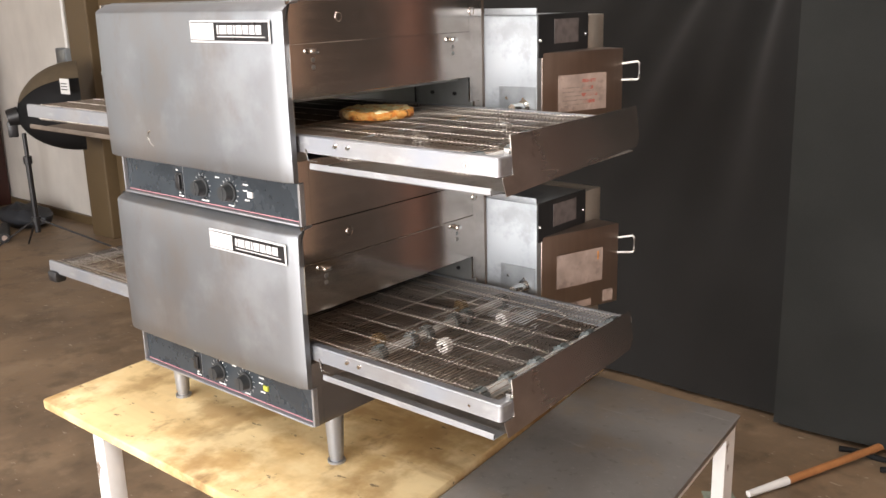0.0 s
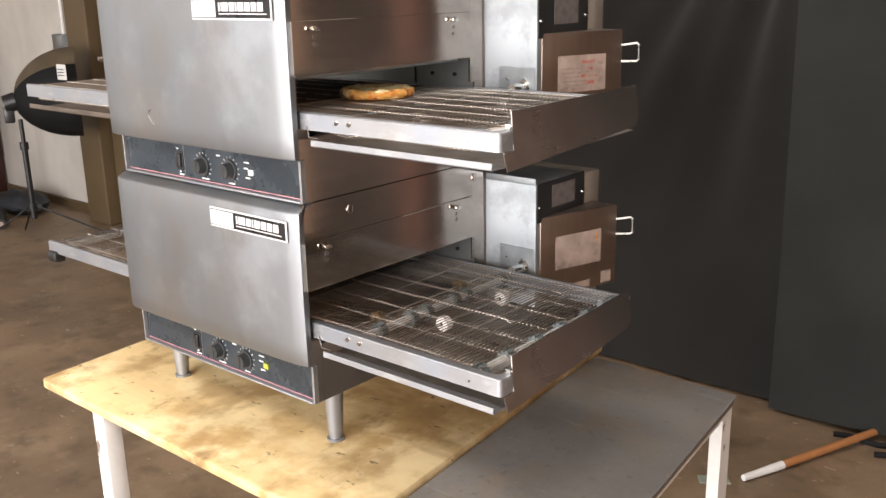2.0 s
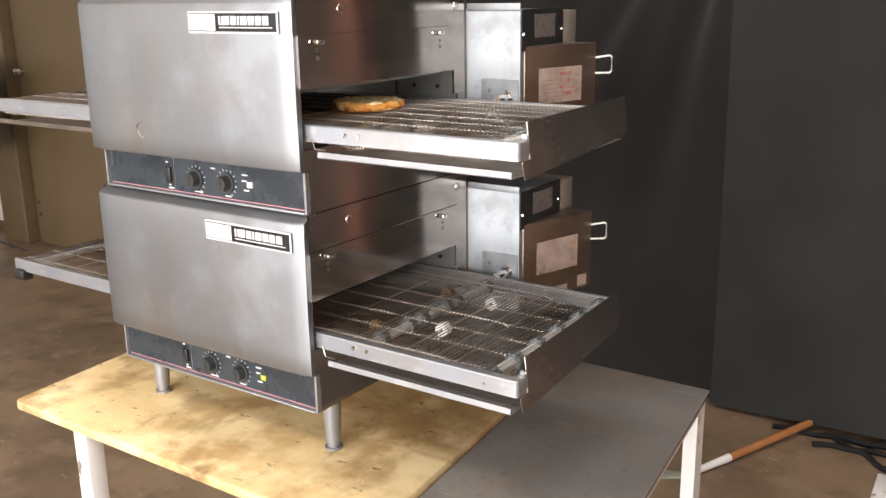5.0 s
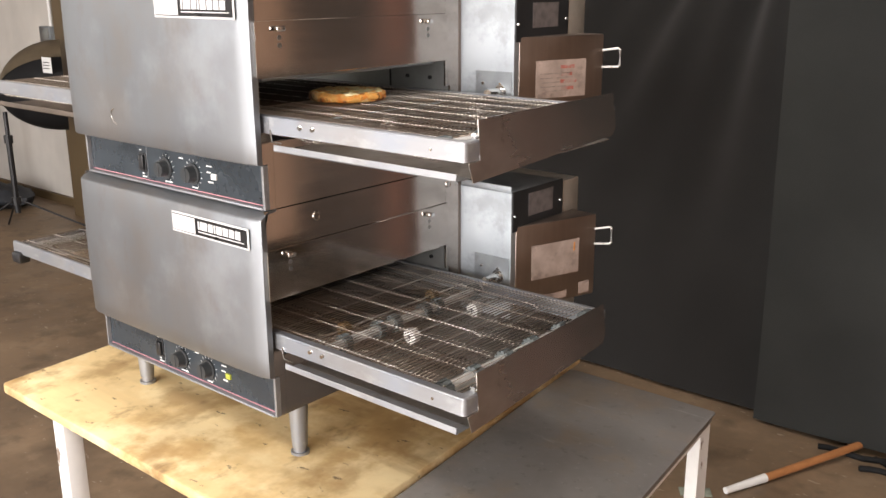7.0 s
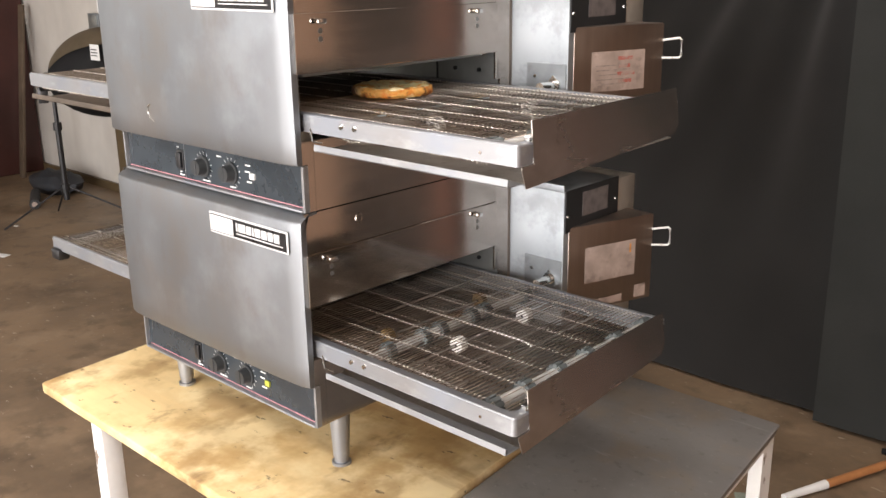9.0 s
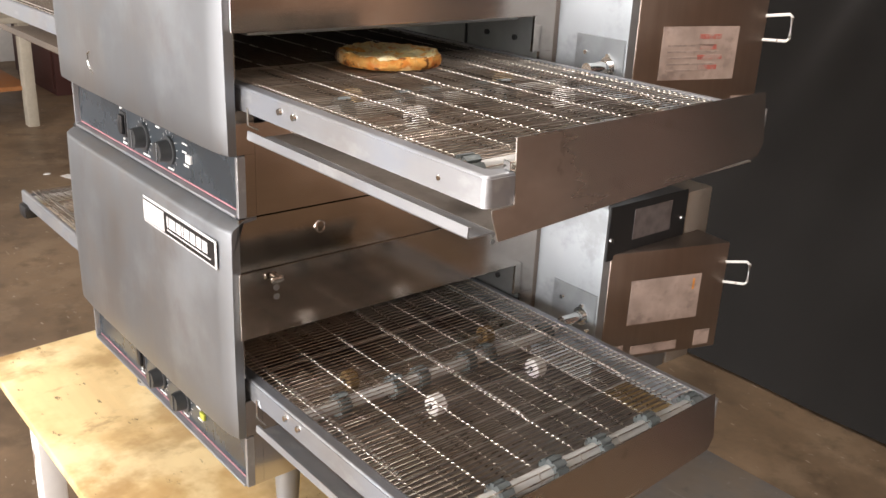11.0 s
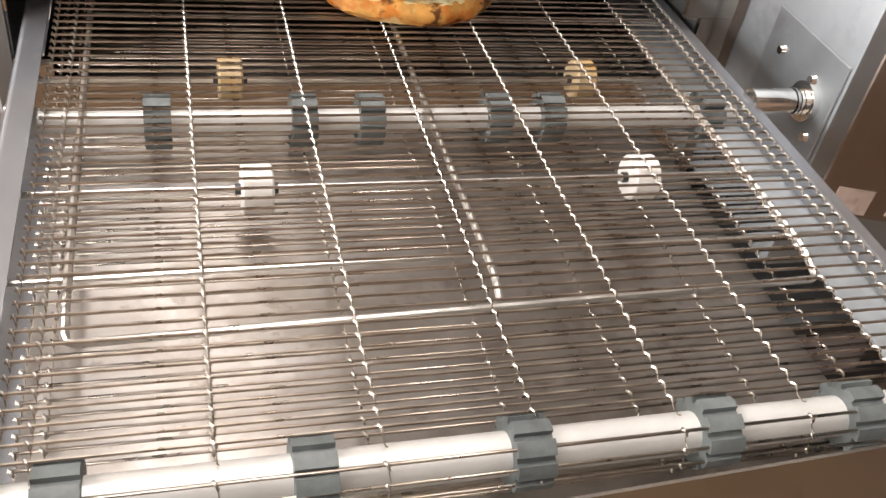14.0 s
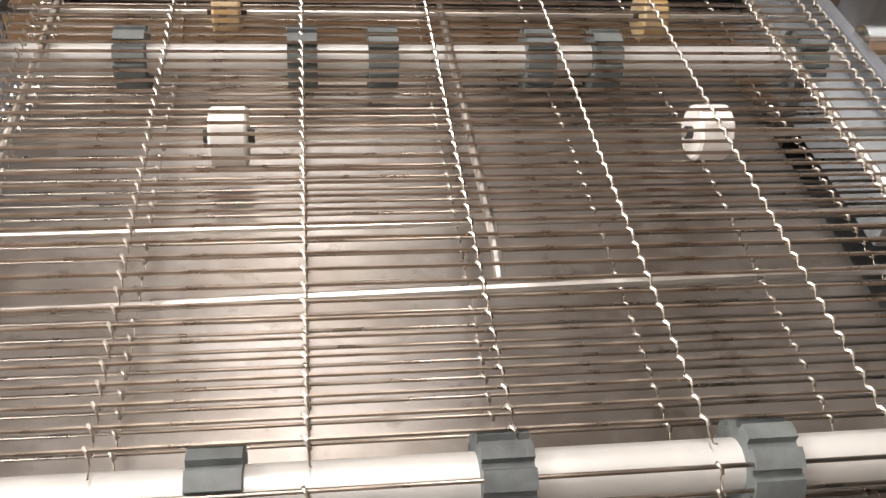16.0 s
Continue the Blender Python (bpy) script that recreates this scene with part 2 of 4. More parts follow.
# Darker copy of the wire steel, imitating the dark that inlet wires mirror.
WIRE_DIM = mat("belt_wire_dim", (0.095, 0.078, 0.062), 0.42, 1.0, 0.3, 60.0)
BEAD = mat("belt_link_steel", (0.68, 0.64, 0.58), 0.28, 1.0, 0.15, 60.0)
BROOM_WOOD = mat("broom_wood", (0.33, 0.14, 0.05), 0.45, 0, 0.2, 20, 0.1, 60, (0.1, 1, 1))
SOFT_BLACK = mat("softbox_cloth", (0.013, 0.013, 0.014), 0.7, 0, 0.3, 10)
SOFT_TAN = mat("softbox_lining", (0.20, 0.155, 0.10), 0.5, 0, 0.2, 10)


# ---- shapes ----
def box(bm, x0, x1, y0, y1, z0, z1, bevel=0.0, seg=2):
    """A box, with its edges rounded by bevel."""
    r = bmesh.ops.create_cube(bm, size=1)
    vs = r["verts"]
    for v in vs:
        v.co = Vector((x0 + (v.co.x + 0.5) * (x1 - x0), y0 + (v.co.y + 0.5) * (y1 - y0), z0 + (v.co.z + 0.5) * (z1 - z0)))
    if bevel:
        bmesh.ops.bevel(bm, geom=list({e for v in vs for e in v.link_edges}), offset=bevel, segments=seg, affect="EDGES", profile=0.5)
    return bm


def cyl(bm, a, b, r, r2=None, n=16, caps=True):
    """A round bar from a to b."""
    a, b = Vector(a), Vector(b)
    d = b - a
    m = Matrix.Translation((a + b) / 2) @ d.to_track_quat("Z", "Y").to_matrix().to_4x4()
    bmesh.ops.create_cone(bm, cap_ends=caps, segments=n, radius1=r, radius2=r if r2 is None else r2, depth=d.length, matrix=m)
    return bm


def sweep(bm, pts, r, n=6, close=False):
    """A round wire along points."""
    pts = [Vector(p) for p in pts]
    rings = []
    for i, p in enumerate(pts):
        q0, q1 = (pts[i - 1], pts[(i + 1) % len(pts)]) if close else (pts[max(i - 1, 0)], pts[min(i + 1, len(pts) - 1)])
        d = (q1 - q0).normalized()
        side = d.cross(Vector((0, 0, 1)))
        side = side.normalized() if side.length > 1e-4 else Vector((1, 0, 0))
        up = side.cross(d)
        rings.append([bm.verts.new(p + r * (math.cos(a) * side + math.sin(a) * up)) for a in (2 * math.pi * k / n for k in range(n))])
    pairs = list(zip(rings, rings[1:])) + ([(rings[-1], rings[0])] if close else [])
    for a, b in pairs:
        for k in range(n):
            bm.faces.new((a[k], a[(k + 1) % n], b[(k + 1) % n], b[k]))
    if not close:
        bm.faces.new(rings[0][::-1])
        bm.faces.new(rings[-1])
    return bm


def extrude(bm, outline, axis, a, b):
    """A solid from a closed outline in the plane across axis, from a to b along it."""
    def place(u, v, w):
        return {"x": (w, u, v), "y": (u, w, v), "z": (u, v, w)}[axis]
    lo = [bm.verts.new(place(u, v, a)) for u, v in outline]
    hi = [bm.verts.new(place(u, v, b)) for u, v in outline]
    n = len(outline)
    faces = [bm.faces.new(lo), bm.faces.new(hi[::-1])]
    for i in range(n):
        faces.append(bm.faces.new((lo[i], hi[i], hi[(i + 1) % n], lo[(i + 1) % n])))
    bmesh.ops.recalc_face_normals(bm, faces=faces)
    return bm


def ribbon(bm, line, thick, axis, a, b):
    """A bent sheet: a polyline in the plane across axis, given a thickness, from a to b along the axis."""
    pts = [Vector(p) for p in line]
    left, right = [], []
    for i, p in enumerate(pts):
        d = (pts[min(i + 1, len(pts) - 1)] - pts[max(i - 1, 0)]).normalized()
        nrm = Vector((-d.y, d.x)) * thick / 2
        left.append(tuple(p + nrm))
        right.append(tuple(p - nrm))
    return extrude(bm, left + right[::-1], axis, a, b)


def finish(bm, name, material, smooth=True):
    me = bpy.data.meshes.new(name)
    bm.to_mesh(me)
    bm.free()
    me.materials.append(material)
    if smooth:
        me.polygons.foreach_set("use_smooth", [True] * len(me.polygons))
        me.set_sharp_from_angle(angle=radians(35))
    return me


def thing(name, bm, material, label, category, group="", kind=""):
    return tagged(new(name, finish(bm, name, material)), label, category, group, kind)


def group_thing(name, at, label, category, group=""):
    ob = new(name)
    ob.location = at
    ob.empty_display_size = 0.05
    bpy.context.view_layer.update()
    return tagged(ob, label, category, group)


def part(name, bm, material, parent, label=""):
    """One mesh under a thing or a part. The coordinates are those of the topmost parent."""
    ob = new(name, bm if isinstance(bm, bpy.types.Mesh) else finish(bm, name, material))
    ob.parent = parent
    if label:
        ob["label"] = label
    return ob


def B():
    return bmesh.new()


# ---- setting ----
X0, X1, Y0, Y1, H = ROOM


def structure(name, bm, material, label, smooth=False):
    return tagged(new(name, finish(bm, name, material, smooth)), label, name.split("_")[0], kind="structure")


structure("floor", box(B(), X0 - 6, X1 + 6, Y0 - 8, Y1 + 0.3, -0.2, 0), CONCRETE, "stained brown concrete warehouse floor with worn patches")
bm = B()
xs_ = sorted({X0 - 0.2, X1 + 0.2, *SKY[:2], *SKY_B[:2]})
ys_ = sorted({Y0 - 0.2, Y1 + 0.2, *SKY[2:], *SKY_B[2:]})
for xa, xb in zip(xs_, xs_[1:]):
    for ya, yb in zip(ys_, ys_[1:]):
        if not any(q[0] <= xa and xb <= q[1] and q[2] <= ya and yb <= q[3] for q in (SKY, SKY_B)):
            box(bm, xa, xb, ya, yb, H, H + 0.1)
structure("ceiling", bm, CEIL, "plain pale warehouse ceiling out of view, with two added skylights")
structure("wall_north", box(B(), X0, X1, Y1, Y1 + 0.2, 0, H), WALL_WHITE, "white sheet-covered insulated warehouse wall")
# East wall is out of view; its brown is set for reflections.
structure("wall_east", box(B(), X1, X1 + 0.2, Y0, Y1 + 0.2, 0, H), TAN, "unseen plain reddish-brown wall, toned for its reflections")
bm = B()
box(bm, X0 - 0.2, X0, Y0, DOOR_W[0], 0, H)
box(bm, X0 - 0.2, X0, DOOR_W[1], Y1 + 0.2, 0, H)
box(bm, X0 - 0.2, X0, DOOR_W[0], DOOR_W[1], DOOR_W[2], H)
structure("wall_west", bm, WALL, "pale block wall out of view, with an added door opening")
bm = B()
box(bm, X0, DOOR[0], Y0 - 0.2, Y0, 0, H)
box(bm, DOOR[1], DOOR_B[0], Y0 - 0.2, Y0, 0, H)
box(bm, DOOR_B[1], X1, Y0 - 0.2, Y0, 0, H)
box(bm, DOOR[0], DOOR[1], Y0 - 0.2, Y0, DOOR[2], H)
box(bm, DOOR_B[0], DOOR_B[1], Y0 - 0.2, Y0, DOOR_B[2], H)
structure("wall_south", bm, WALL, "pale block wall out of view, with two added door openings")

# black backdrop in two cloths: the left one drawn up towards a pin, the other hanging straight in front of it
PIN = (0.10, 2.25)


def drape(x0, x1, y, nx, nz, swag, seed):
    bm = B()
    rows = []
    for j in range(nz + 1):
        row = []
        for i in range(nx + 1):
            x, z = x0 + (x1 - x0) * i / nx, 0.015 + 3.6 * (j / nz) ** 0.9
            fan = math.atan2(x - PIN[0], max(0.06, PIN[1] - z))
            far = math.hypot(x - PIN[0], PIN[1] - z)
            pull = swag * math.exp(-far / 1.1) * (1.0 if z < PIN[1] else math.exp(-(z - PIN[1]) * 2))
            fold = pull * (0.045 * math.sin(17 * fan + 0.6) + 0.024 * math.sin(37 * fan + 1.1 * math.sin(3 * far))) * min(1.0, far / 0.5)
            hang = 0.022 * math.sin(5.2 * x + 0.9 * math.sin(1.3 * z + seed)) + 0.010 * math.sin(13 * x + 0.7 * z + seed)
            fold += hang * (1 - 0.6 * swag) + 0.03 * noise.noise(Vector((x * 1.1 + z * 0.4, z * 0.6, seed)))
            lift = 0.03 * min(1.0, max(0.0, (x - 0.1) / 0.6)) * max(0.0, 1 - z) ** 6
            row.append(bm.verts.new((x, y + fold * min(1.0, 0.3 + 0.9 * z), z + lift)))
        rows.append(row)
    for p, q in zip(rows, rows[1:]):
        for i in range(nx):
            bm.faces.new((p[i], p[i + 1], q[i + 1], q[i]))
    return bm


structure("backdrop", drape(-3.2, 0.10, 2.30, 220, 80, 1.0, 3.0), CURTAIN, "black cloth studio backdrop with folds drawn up to a pin", True)
structure("backdrop_2", drape(0.02, 1.66, 2.22, 90, 44, 0.0, 8.0), CURTAIN_GREY, "charcoal cloth studio backdrop hanging straight", True)

# brown steel door and column on the north wall; pieces right of the backdrop are unseen, added for reflections
structure("column", box(B(), -4.95, -4.68, 2.28, Y1, 0, H, 0.01), BROWN, "brown painted steel column")
structure("door_3", box(B(), 1.58, 1.685, 2.38, Y1 - 0.001, 0, 3.4, 0.006), DARK_PAINT, "narrow unseen dark leaf, added for reflections in the side sheets")
structure("column_2", box(B(), 1.70, 1.82, 2.20, Y1 - 0.001, 0, H - 0.001, 0.01), RED_BROWN, "unseen red-brown column, added for reflections in the side sheets")
structure("door_2", box(B(), 1.84, 2.70, 2.38, Y1 - 0.001, 0, 3.4, 0.006), DARK_PAINT, "unseen dark panel, added for reflections in the side sheets")
structure("wall_panel", box(B(), 2.72, X1 - 0.05, 2.40, Y1 - 0.001, 0, 3.6, 0.006), TAN, "unseen tan panel, added for reflections in the side sheets")
door = structure("door_1", box(B(), -4.66, -2.2, 2.36, Y1 - 0.001, 0, 3.2, 0.006), BROWN, "brown painted steel door panel, closed")

# ---- tables ----
TOP, STOP = 0.742, 0.728
table = group_thing("work_table", (-0.31, 0.35, 0), "white-legged work table with a worn yellow plywood top", "table")


def slab(outline, z0, z1, bevel, corner=0.012):
    """A board with the given plan outline; its upright corners are rounded."""
    bm = B()
    extrude(bm, outline, "z", z0, z1)
    bmesh.ops.bevel(bm, geom=[e for e in bm.edges if abs(e.verts[0].co.z - e.verts[1].co.z) > 0.5 * (z1 - z0)], offset=corner, segments=3, affect="EDGES", profile=0.5)
    bmesh.ops.bevel(bm, geom=[e for e in bm.edges if abs(e.verts[0].co.z - e.verts[1].co.z) < 1e-4 and len(e.link_faces) == 2 and e.calc_face_angle(0) > 1], offset=bevel, segments=2, affect="EDGES", profile=0.5)
    return bm


def shifted(outline, ox, oy):
    return [(x - ox, y - oy) for x, y in outline]


part("tabletop", slab(shifted([(-0.778, -0.125), (0.212, -0.125), (0.113, 0.832), (-0.860, 0.832)], -0.31, 0.35), TOP - 0.021, TOP, 0.003), WOOD, table, "yellowed plywood top with dark stains")
for y0 in (0.16, 0.70):
    part("apron", box(B(), -0.56 + 0.31, 0.03 + 0.31, y0 - 0.35, y0 + 0.02 - 0.35, TOP - 0.05, TOP - 0.0215, 0.002), LEG_WHITE, table, "white painted steel rail")
for lx in (-0.598, 0.035):
    for ly in (-0.108, 0.755):
        part("leg", box(B(), lx + 0.31, lx + 0.352, ly - 0.35, ly - 0.308, 0, TOP - 0.0215, 0.003), LEG_WHITE, table, "white steel leg with chipped paint")

steel_table = group_thing("steel_table", (0.34, 0.31, 0), "low steel table with a scuffed dark grey top and white legs", "table")
part("tabletop", slab(shifted([(0.219, -0.16), (0.580, -0.16), (0.477, 0.768), (0.1235, 0.768)], 0.34, 0.31), STOP - 0.004, STOP, 0.0012, 0.006), TABLE_STEEL, steel_table, "scuffed dark grey steel top")
part("top_rim", slab(shifted([(0.224, -0.155), (0.574, -0.155), (0.473, 0.763), (0.1285, 0.763)], 0.34, 0.31), STOP - 0.020, STOP - 0.0045, 0.001, 0.006), TABLE_STEEL, steel_table)
bm = B()
extrude(bm, shifted([(0.568, -0.10), (0.565, -0.10), (0.474, 0.715), (0.477, 0.715)], 0.34, 0.31), "z", STOP - 0.028, STOP - 0.0205)
part("apron", bm, LEG_WHITE, steel_table, "white painted edge rail")
for lx, ly, dx, dy in ((0.470, 0.760, -1, -1), (0.566, -0.14, -1, 1), (0.140, 0.760, 1, -1), (0.235, -0.14, 1, 1)):
    bm = B()
    w, th = 0.044, 0.004
    lx, ly = lx - 0.34, ly - 0.31
    out = [(lx, ly), (lx + dx * w, ly), (lx + dx * w, ly + dy * th), (lx + dx * th, ly + dy * th), (lx + dx * th, ly + dy * w), (lx, ly + dy * w)]
    extrude(bm, out, "z", 0, STOP - 0.0205)
    part("leg", bm, LEG_WHITE, steel_table, "white angle-iron leg with chipped paint")


# ---- conveyor ovens ----
STRANDS = [0.0350, 0.0460, 0.1125, 0.1780, 0.2440, 0.3085, 0.3720, 0.4290, 0.4610, 0.4710]
PITCH = 0.0085
BELT_Z = 0.152
BUSH_X, BUSH_IN, BUSH_Z, BUSH_R = 0.154, 0.040, 0.1370, 0.0136   # carrying discs under the belt


def wire_template():
    """One belt wire across the conveyor, with a link to the next wire at each strand."""
    bm = B()
    sweep(bm, [(0, STRANDS[0] - 0.002, 0), (0, STRANDS[-1] + 0.002, 0)], 0.00080, 6)
    hooks = []
    for y in STRANDS:
        sweep(bm, [(0.0021, y + 0.0003, -0.0006), (0.0036, y + 0.0005, -0.0026), (PITCH - 0.0006, y + 0.0007, -0.0026), (PITCH + 0.0008, y + 0.0011, -0.0012)], 0.00034, 5)
        plain = set(bm.faces)
        sweep(bm, [(-0.0013, y - 0.0014, 0.0000), (-0.0003, y - 0.0010, 0.0010), (0.0011, y - 0.0001, 0.0010), (0.0022, y + 0.0004, -0.0006)], 0.00072, 6)
        hooks += [f for f in bm.faces if f not in plain]
    for f in hooks:
        f.material_index = 1
    return bm


def gear(bm, x, y0, y1, z, r, teeth=10, depth=0.0028):
    out = []
    for k in range(teeth):
        a = 2 * math.pi * k / teeth
        for da, rr in ((-0.30, r), (0.0, r * 1.01), (0.22, r), (0.30, r - depth), (0.48, r - depth)):
            out.append((x + rr * math.cos(a + da * 2 * math.pi / teeth / 0.8), z + rr * math.sin(a + da * 2 * math.pi / teeth / 0.8)))
    return extrude(bm, out, "y", y0, y1)


def knob(bm, x, z, y=0.0115):
    cyl(bm, (x, y, z), (x, y - 0.003, z), 0.0195, 0.019, 28)
    cyl(bm, (x, y - 0.003, z), (x, y - 0.018, z), 0.0150, 0.0135, 28)
    box(bm, x - 0.003, x + 0.003, y - 0.0195, y - 0.017, z - 0.013, z + 0.013, 0.0008, 1)
    return bm


def build_oven(at, label):
    oven = group_thing("conveyor_oven", at, label, "oven", "stacked conveyor ovens")
    XL = -0.560
    # sheet-metal body round the baking chamber, open at both ends for the belt
    for x0, x1 in ((-0.004, 0.0), (XL, XL + 0.004)):
        for nm, y0, y1, za, zb in (("front_post", 0.0068, 0.0085, 0.161, 0.3705), ("upper_panel", 0.0088, 0.4677, 0.214, 0.3705), ("lower_panel", 0.0305, 0.4677, 0.0005, 0.112), ("corner_panel", 0.0068, 0.0302, 0.0765, 0.128), ("corner_panel", 0.0172, 0.0302, 0.0005, 0.0762), ("rear_post", 0.468, 0.508, 0.165, 0.3705), ("rear_post", 0.482, 0.508, 0.1125, 0.1648), ("rear_post", 0.468, 0.508, 0.0005, 0.1122)):
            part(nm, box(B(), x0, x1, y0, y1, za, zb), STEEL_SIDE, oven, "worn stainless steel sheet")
    part("top_panel", box(B(), XL + 0.0045, -0.0045, 0.031, 0.508, 0.366, 0.370), STEEL_SIDE, oven)
    part("bottom_panel", box(B(), XL + 0.0045, -0.0045, 0.031, 0.508, 0.002, 0.006), STEEL_SIDE, oven)
    bm = B()
    box(bm, XL + 0.005, -0.0045, 0.4815, 0.4855, 0.0065, 0.3655)
    box(bm, XL + 0.03, -0.03, 0.04, 0.4695, 0.205, 0.35, 0.004)
    box(bm, XL + 0.03, -0.03, 0.04, 0.4695, 0.02, 0.098, 0.004)
    box(bm, XL + 0.005, -0.0045, 0.0067, 0.0076, 0.0765, 0.3640)
    part("chamber_liner", bm, INNER, oven, "dull grey steel chamber lining")
    part("liner_seam", box(B(), -0.16, -0.157, 0.479, 0.4813, 0.112, 0.2045), PLASTIC, oven)
    for bx in (-0.11, -0.05):
        part("chamber_bolt", cyl(B(), (bx, 0.4813, 0.178), (bx, 0.4775, 0.178), 0.004, n=10), PLASTIC, oven)
    # front cover: standing proud of the controls, with a sloped top edge
    bm = B()
    out = [(-0.0085, 0.0765), (-0.0110, 0.0775), (-0.012, 0.080)] + [(-0.012 - 0.0012 * math.sin(math.pi * k / 8), 0.080 + 0.274 * k / 8) for k in range(1, 8)]
    out += [(-0.012, 0.354), (-0.0112, 0.3572), (-0.009, 0.3595), (0.014, 0.3695), (0.018, 0.3712), (0.0295, 0.372), (0.0295, 0.368), (0.0065, 0.365), (0.0065, 0.0765)]
    stations = []
    for k in range(33):
        u = 2 * k / 32 - 1
        back = 0.0045 * abs(u) ** 7 + (0.0035 if k in (0, 32) else 0.0)
        x = XL - 0.001 + (0.002 - XL) * (k / 32)
        stations.append([bm.verts.new((x, y + (back if y < 0.005 else 0), z)) for y, z in out])
    n = len(out)
    for p, q in zip(stations, stations[1:]):
        for i in range(n):
            bm.faces.new((p[i], q[i], q[(i + 1) % n], p[(i + 1) % n]))
    bm.faces.new(stations[0])
    bm.faces.new(stations[-1][::-1])
    bmesh.ops.recalc_face_normals(bm, faces=bm.faces[:])
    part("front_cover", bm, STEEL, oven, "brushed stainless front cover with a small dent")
    bm = B()
    box(bm, -0.0038, 0.0015, 0.006, 0.017, 0.001, 0.0745, 0.0006, 1)
    box(bm, XL + 0.02, XL + 0.024, 0.004, 0.0300, 0.001, 0.0745, 0.001)
    box(bm, XL + 0.0245, -0.0025, 0.003, 0.0300, 0.001, 0.005, 0.001)
    part("control_frame", bm, STEEL_RAIL, oven)
    panel = part("control_panel", box(B(), XL + 0.0245, -0.0025, 0.0120, 0.0295, 0.0055, 0.0755), BLACK, oven, "black control panel with white dial markings")
    part("stripe", box(B(), XL + 0.026, -0.004, 0.0112, 0.0122, 0.0066, 0.0082), PINK, panel, "thin faded pink stripe")
    for kx in (-0.281, -0.198):
        part("knob", knob(B(), kx, 0.037), KNOB, panel, "black rotary knob")
        bm = B()
        for k in range(11):
            a = radians(-60 + 24 * k)
            u, v = math.cos(a), math.sin(a)
            r0, r1 = 0.0215, 0.0265
            w = 0.0006
            f = [bm.verts.new((kx + u * r + s * v * w, 0.0114, 0.037 + v * r - s * u * w)) for r, s in ((r0, 1), (r1, 1), (r1, -1), (r0, -1))]
            bm.faces.new(f)
        bmesh.ops.solidify(bm, geom=bm.faces[:], thickness=0.0004)
        part("dial_marking", bm, WHITE, panel)
    for mx, mz, w in ((-0.150, 0.056, 0.014), (-0.152, 0.045, 0.012), (-0.148, 0.028, 0.013), (-0.232, 0.061, 0.012), (-0.196, 0.0125, 0.016), (-0.275, 0.0125, 0.022), (-0.352, 0.0125, 0.014), (-0.36, 0.062, 0.006), (-0.355, 0.018, 0.005)):
        part("printed_marking", box(B(), mx - w / 2, mx + w / 2, 0.0110, 0.0121, mz - 0.0011, mz + 0.0011), WHITE, panel)
    bm = B()
    box(bm, -0.364, -0.343, 0.010, 0.0125, 0.022, 0.058, 0.001)
    box(bm, -0.361, -0.346, 0.005, 0.0105, 0.026, 0.054, 0.002)
    part("rocker_switch", bm, PLASTIC, panel, "black rocker switch")
    box_bm = box(B(), -0.3405, -0.3395, 0.0110, 0.0121, 0.008, 0.073)
    part("divider", box_bm, STEEL_RAIL, panel)
    # name badge: lettering as plain blocks
    bm = B()
    box(bm, -0.237, -0.021, -0.0140, -0.0121, 0.305, 0.342, 0.0008, 1)
    badge = part("badge", bm, BADGE_WHITE, oven, "white and black maker's badge")
    part("badge_field", box(B(), -0.2335, -0.0245, -0.0148, -0.0138, 0.3085, 0.3390), BADGE_BLACK, badge, "black badge field")
    bm = B()
    bx = -0.158
    for w in (0.004, 0.019, 0.013, 0.004, 0.015, 0.014, 0.013, 0.014):
        box(bm, bx, bx + w, -0.0154, -0.0146, 0.3195, 0.334)
        bx += w + 0.0030
    box(bm, -0.158, -0.033, -0.0154, -0.0146, 0.3145, 0.3162)
    part("badge_block", bm, BADGE_WHITE, badge, "white blocks in place of lettering")
    bm = B()
    box(bm, -0.2320, -0.1670, -0.0154, -0.0146, 0.3100, 0.3375)
    part("badge_line", bm, BADGE_WHITE, badge, "plain pale grey field")
    # side flap over the belt opening
    bm = B()
    box(bm, 0.0005, 0.0030, 0.0035, 0.472, 0.215, 0.303, 0.0006, 1)
    flap = part("side_flap", bm, STEEL_SIDE, oven, "stainless flap above the belt opening")
    part("flap_edge", box(B(), 0.0005, 0.0062, 0.0017, 0.0033, 0.218, 0.303, 0.0005, 1), CHROME, flap, "bright bent front edge")
    for cy in (0.052, 0.412):
        bm = B()
        cyl(bm, (0.003, cy, 0.290), (0.010, cy, 0.290), 0.0045, n=12)
        box(bm, 0.009, 0.014, cy - 0.011, cy + 0.006, 0.2865, 0.2945, 0.0018)
        part("wing_clip", bm, CHROME, flap, "chrome wing clip")
        bm = B()
        for cz in (0.276, 0.264):
            cyl(bm, (0.002, cy + 0.001, cz), (0.0036, cy + 0.001, cz), 0.0042, n=12)
        part("slot_hole", bm, INNER, flap)
    for by, bz in ((0.118, 0.343), (0.476, 0.341)):
        bm = B()
        cyl(bm, (0, by, bz), (0.0012, by, bz), 0.0085, 0.0080, 20)
        sweep(bm, [(0.0012, by + 0.0060 * math.cos(a), bz + 0.0075 * math.sin(a)) for a in [2 * math.pi * k / 20 for k in range(20)]], 0.0008, 6, True)
        part("plug", bm, STEEL_SIDE, oven)
    # rear motor housing
    bm = B()
    box(bm, -0.50, 0.127, 0.519, 0.699, 0.03, 0.331, 0.002)
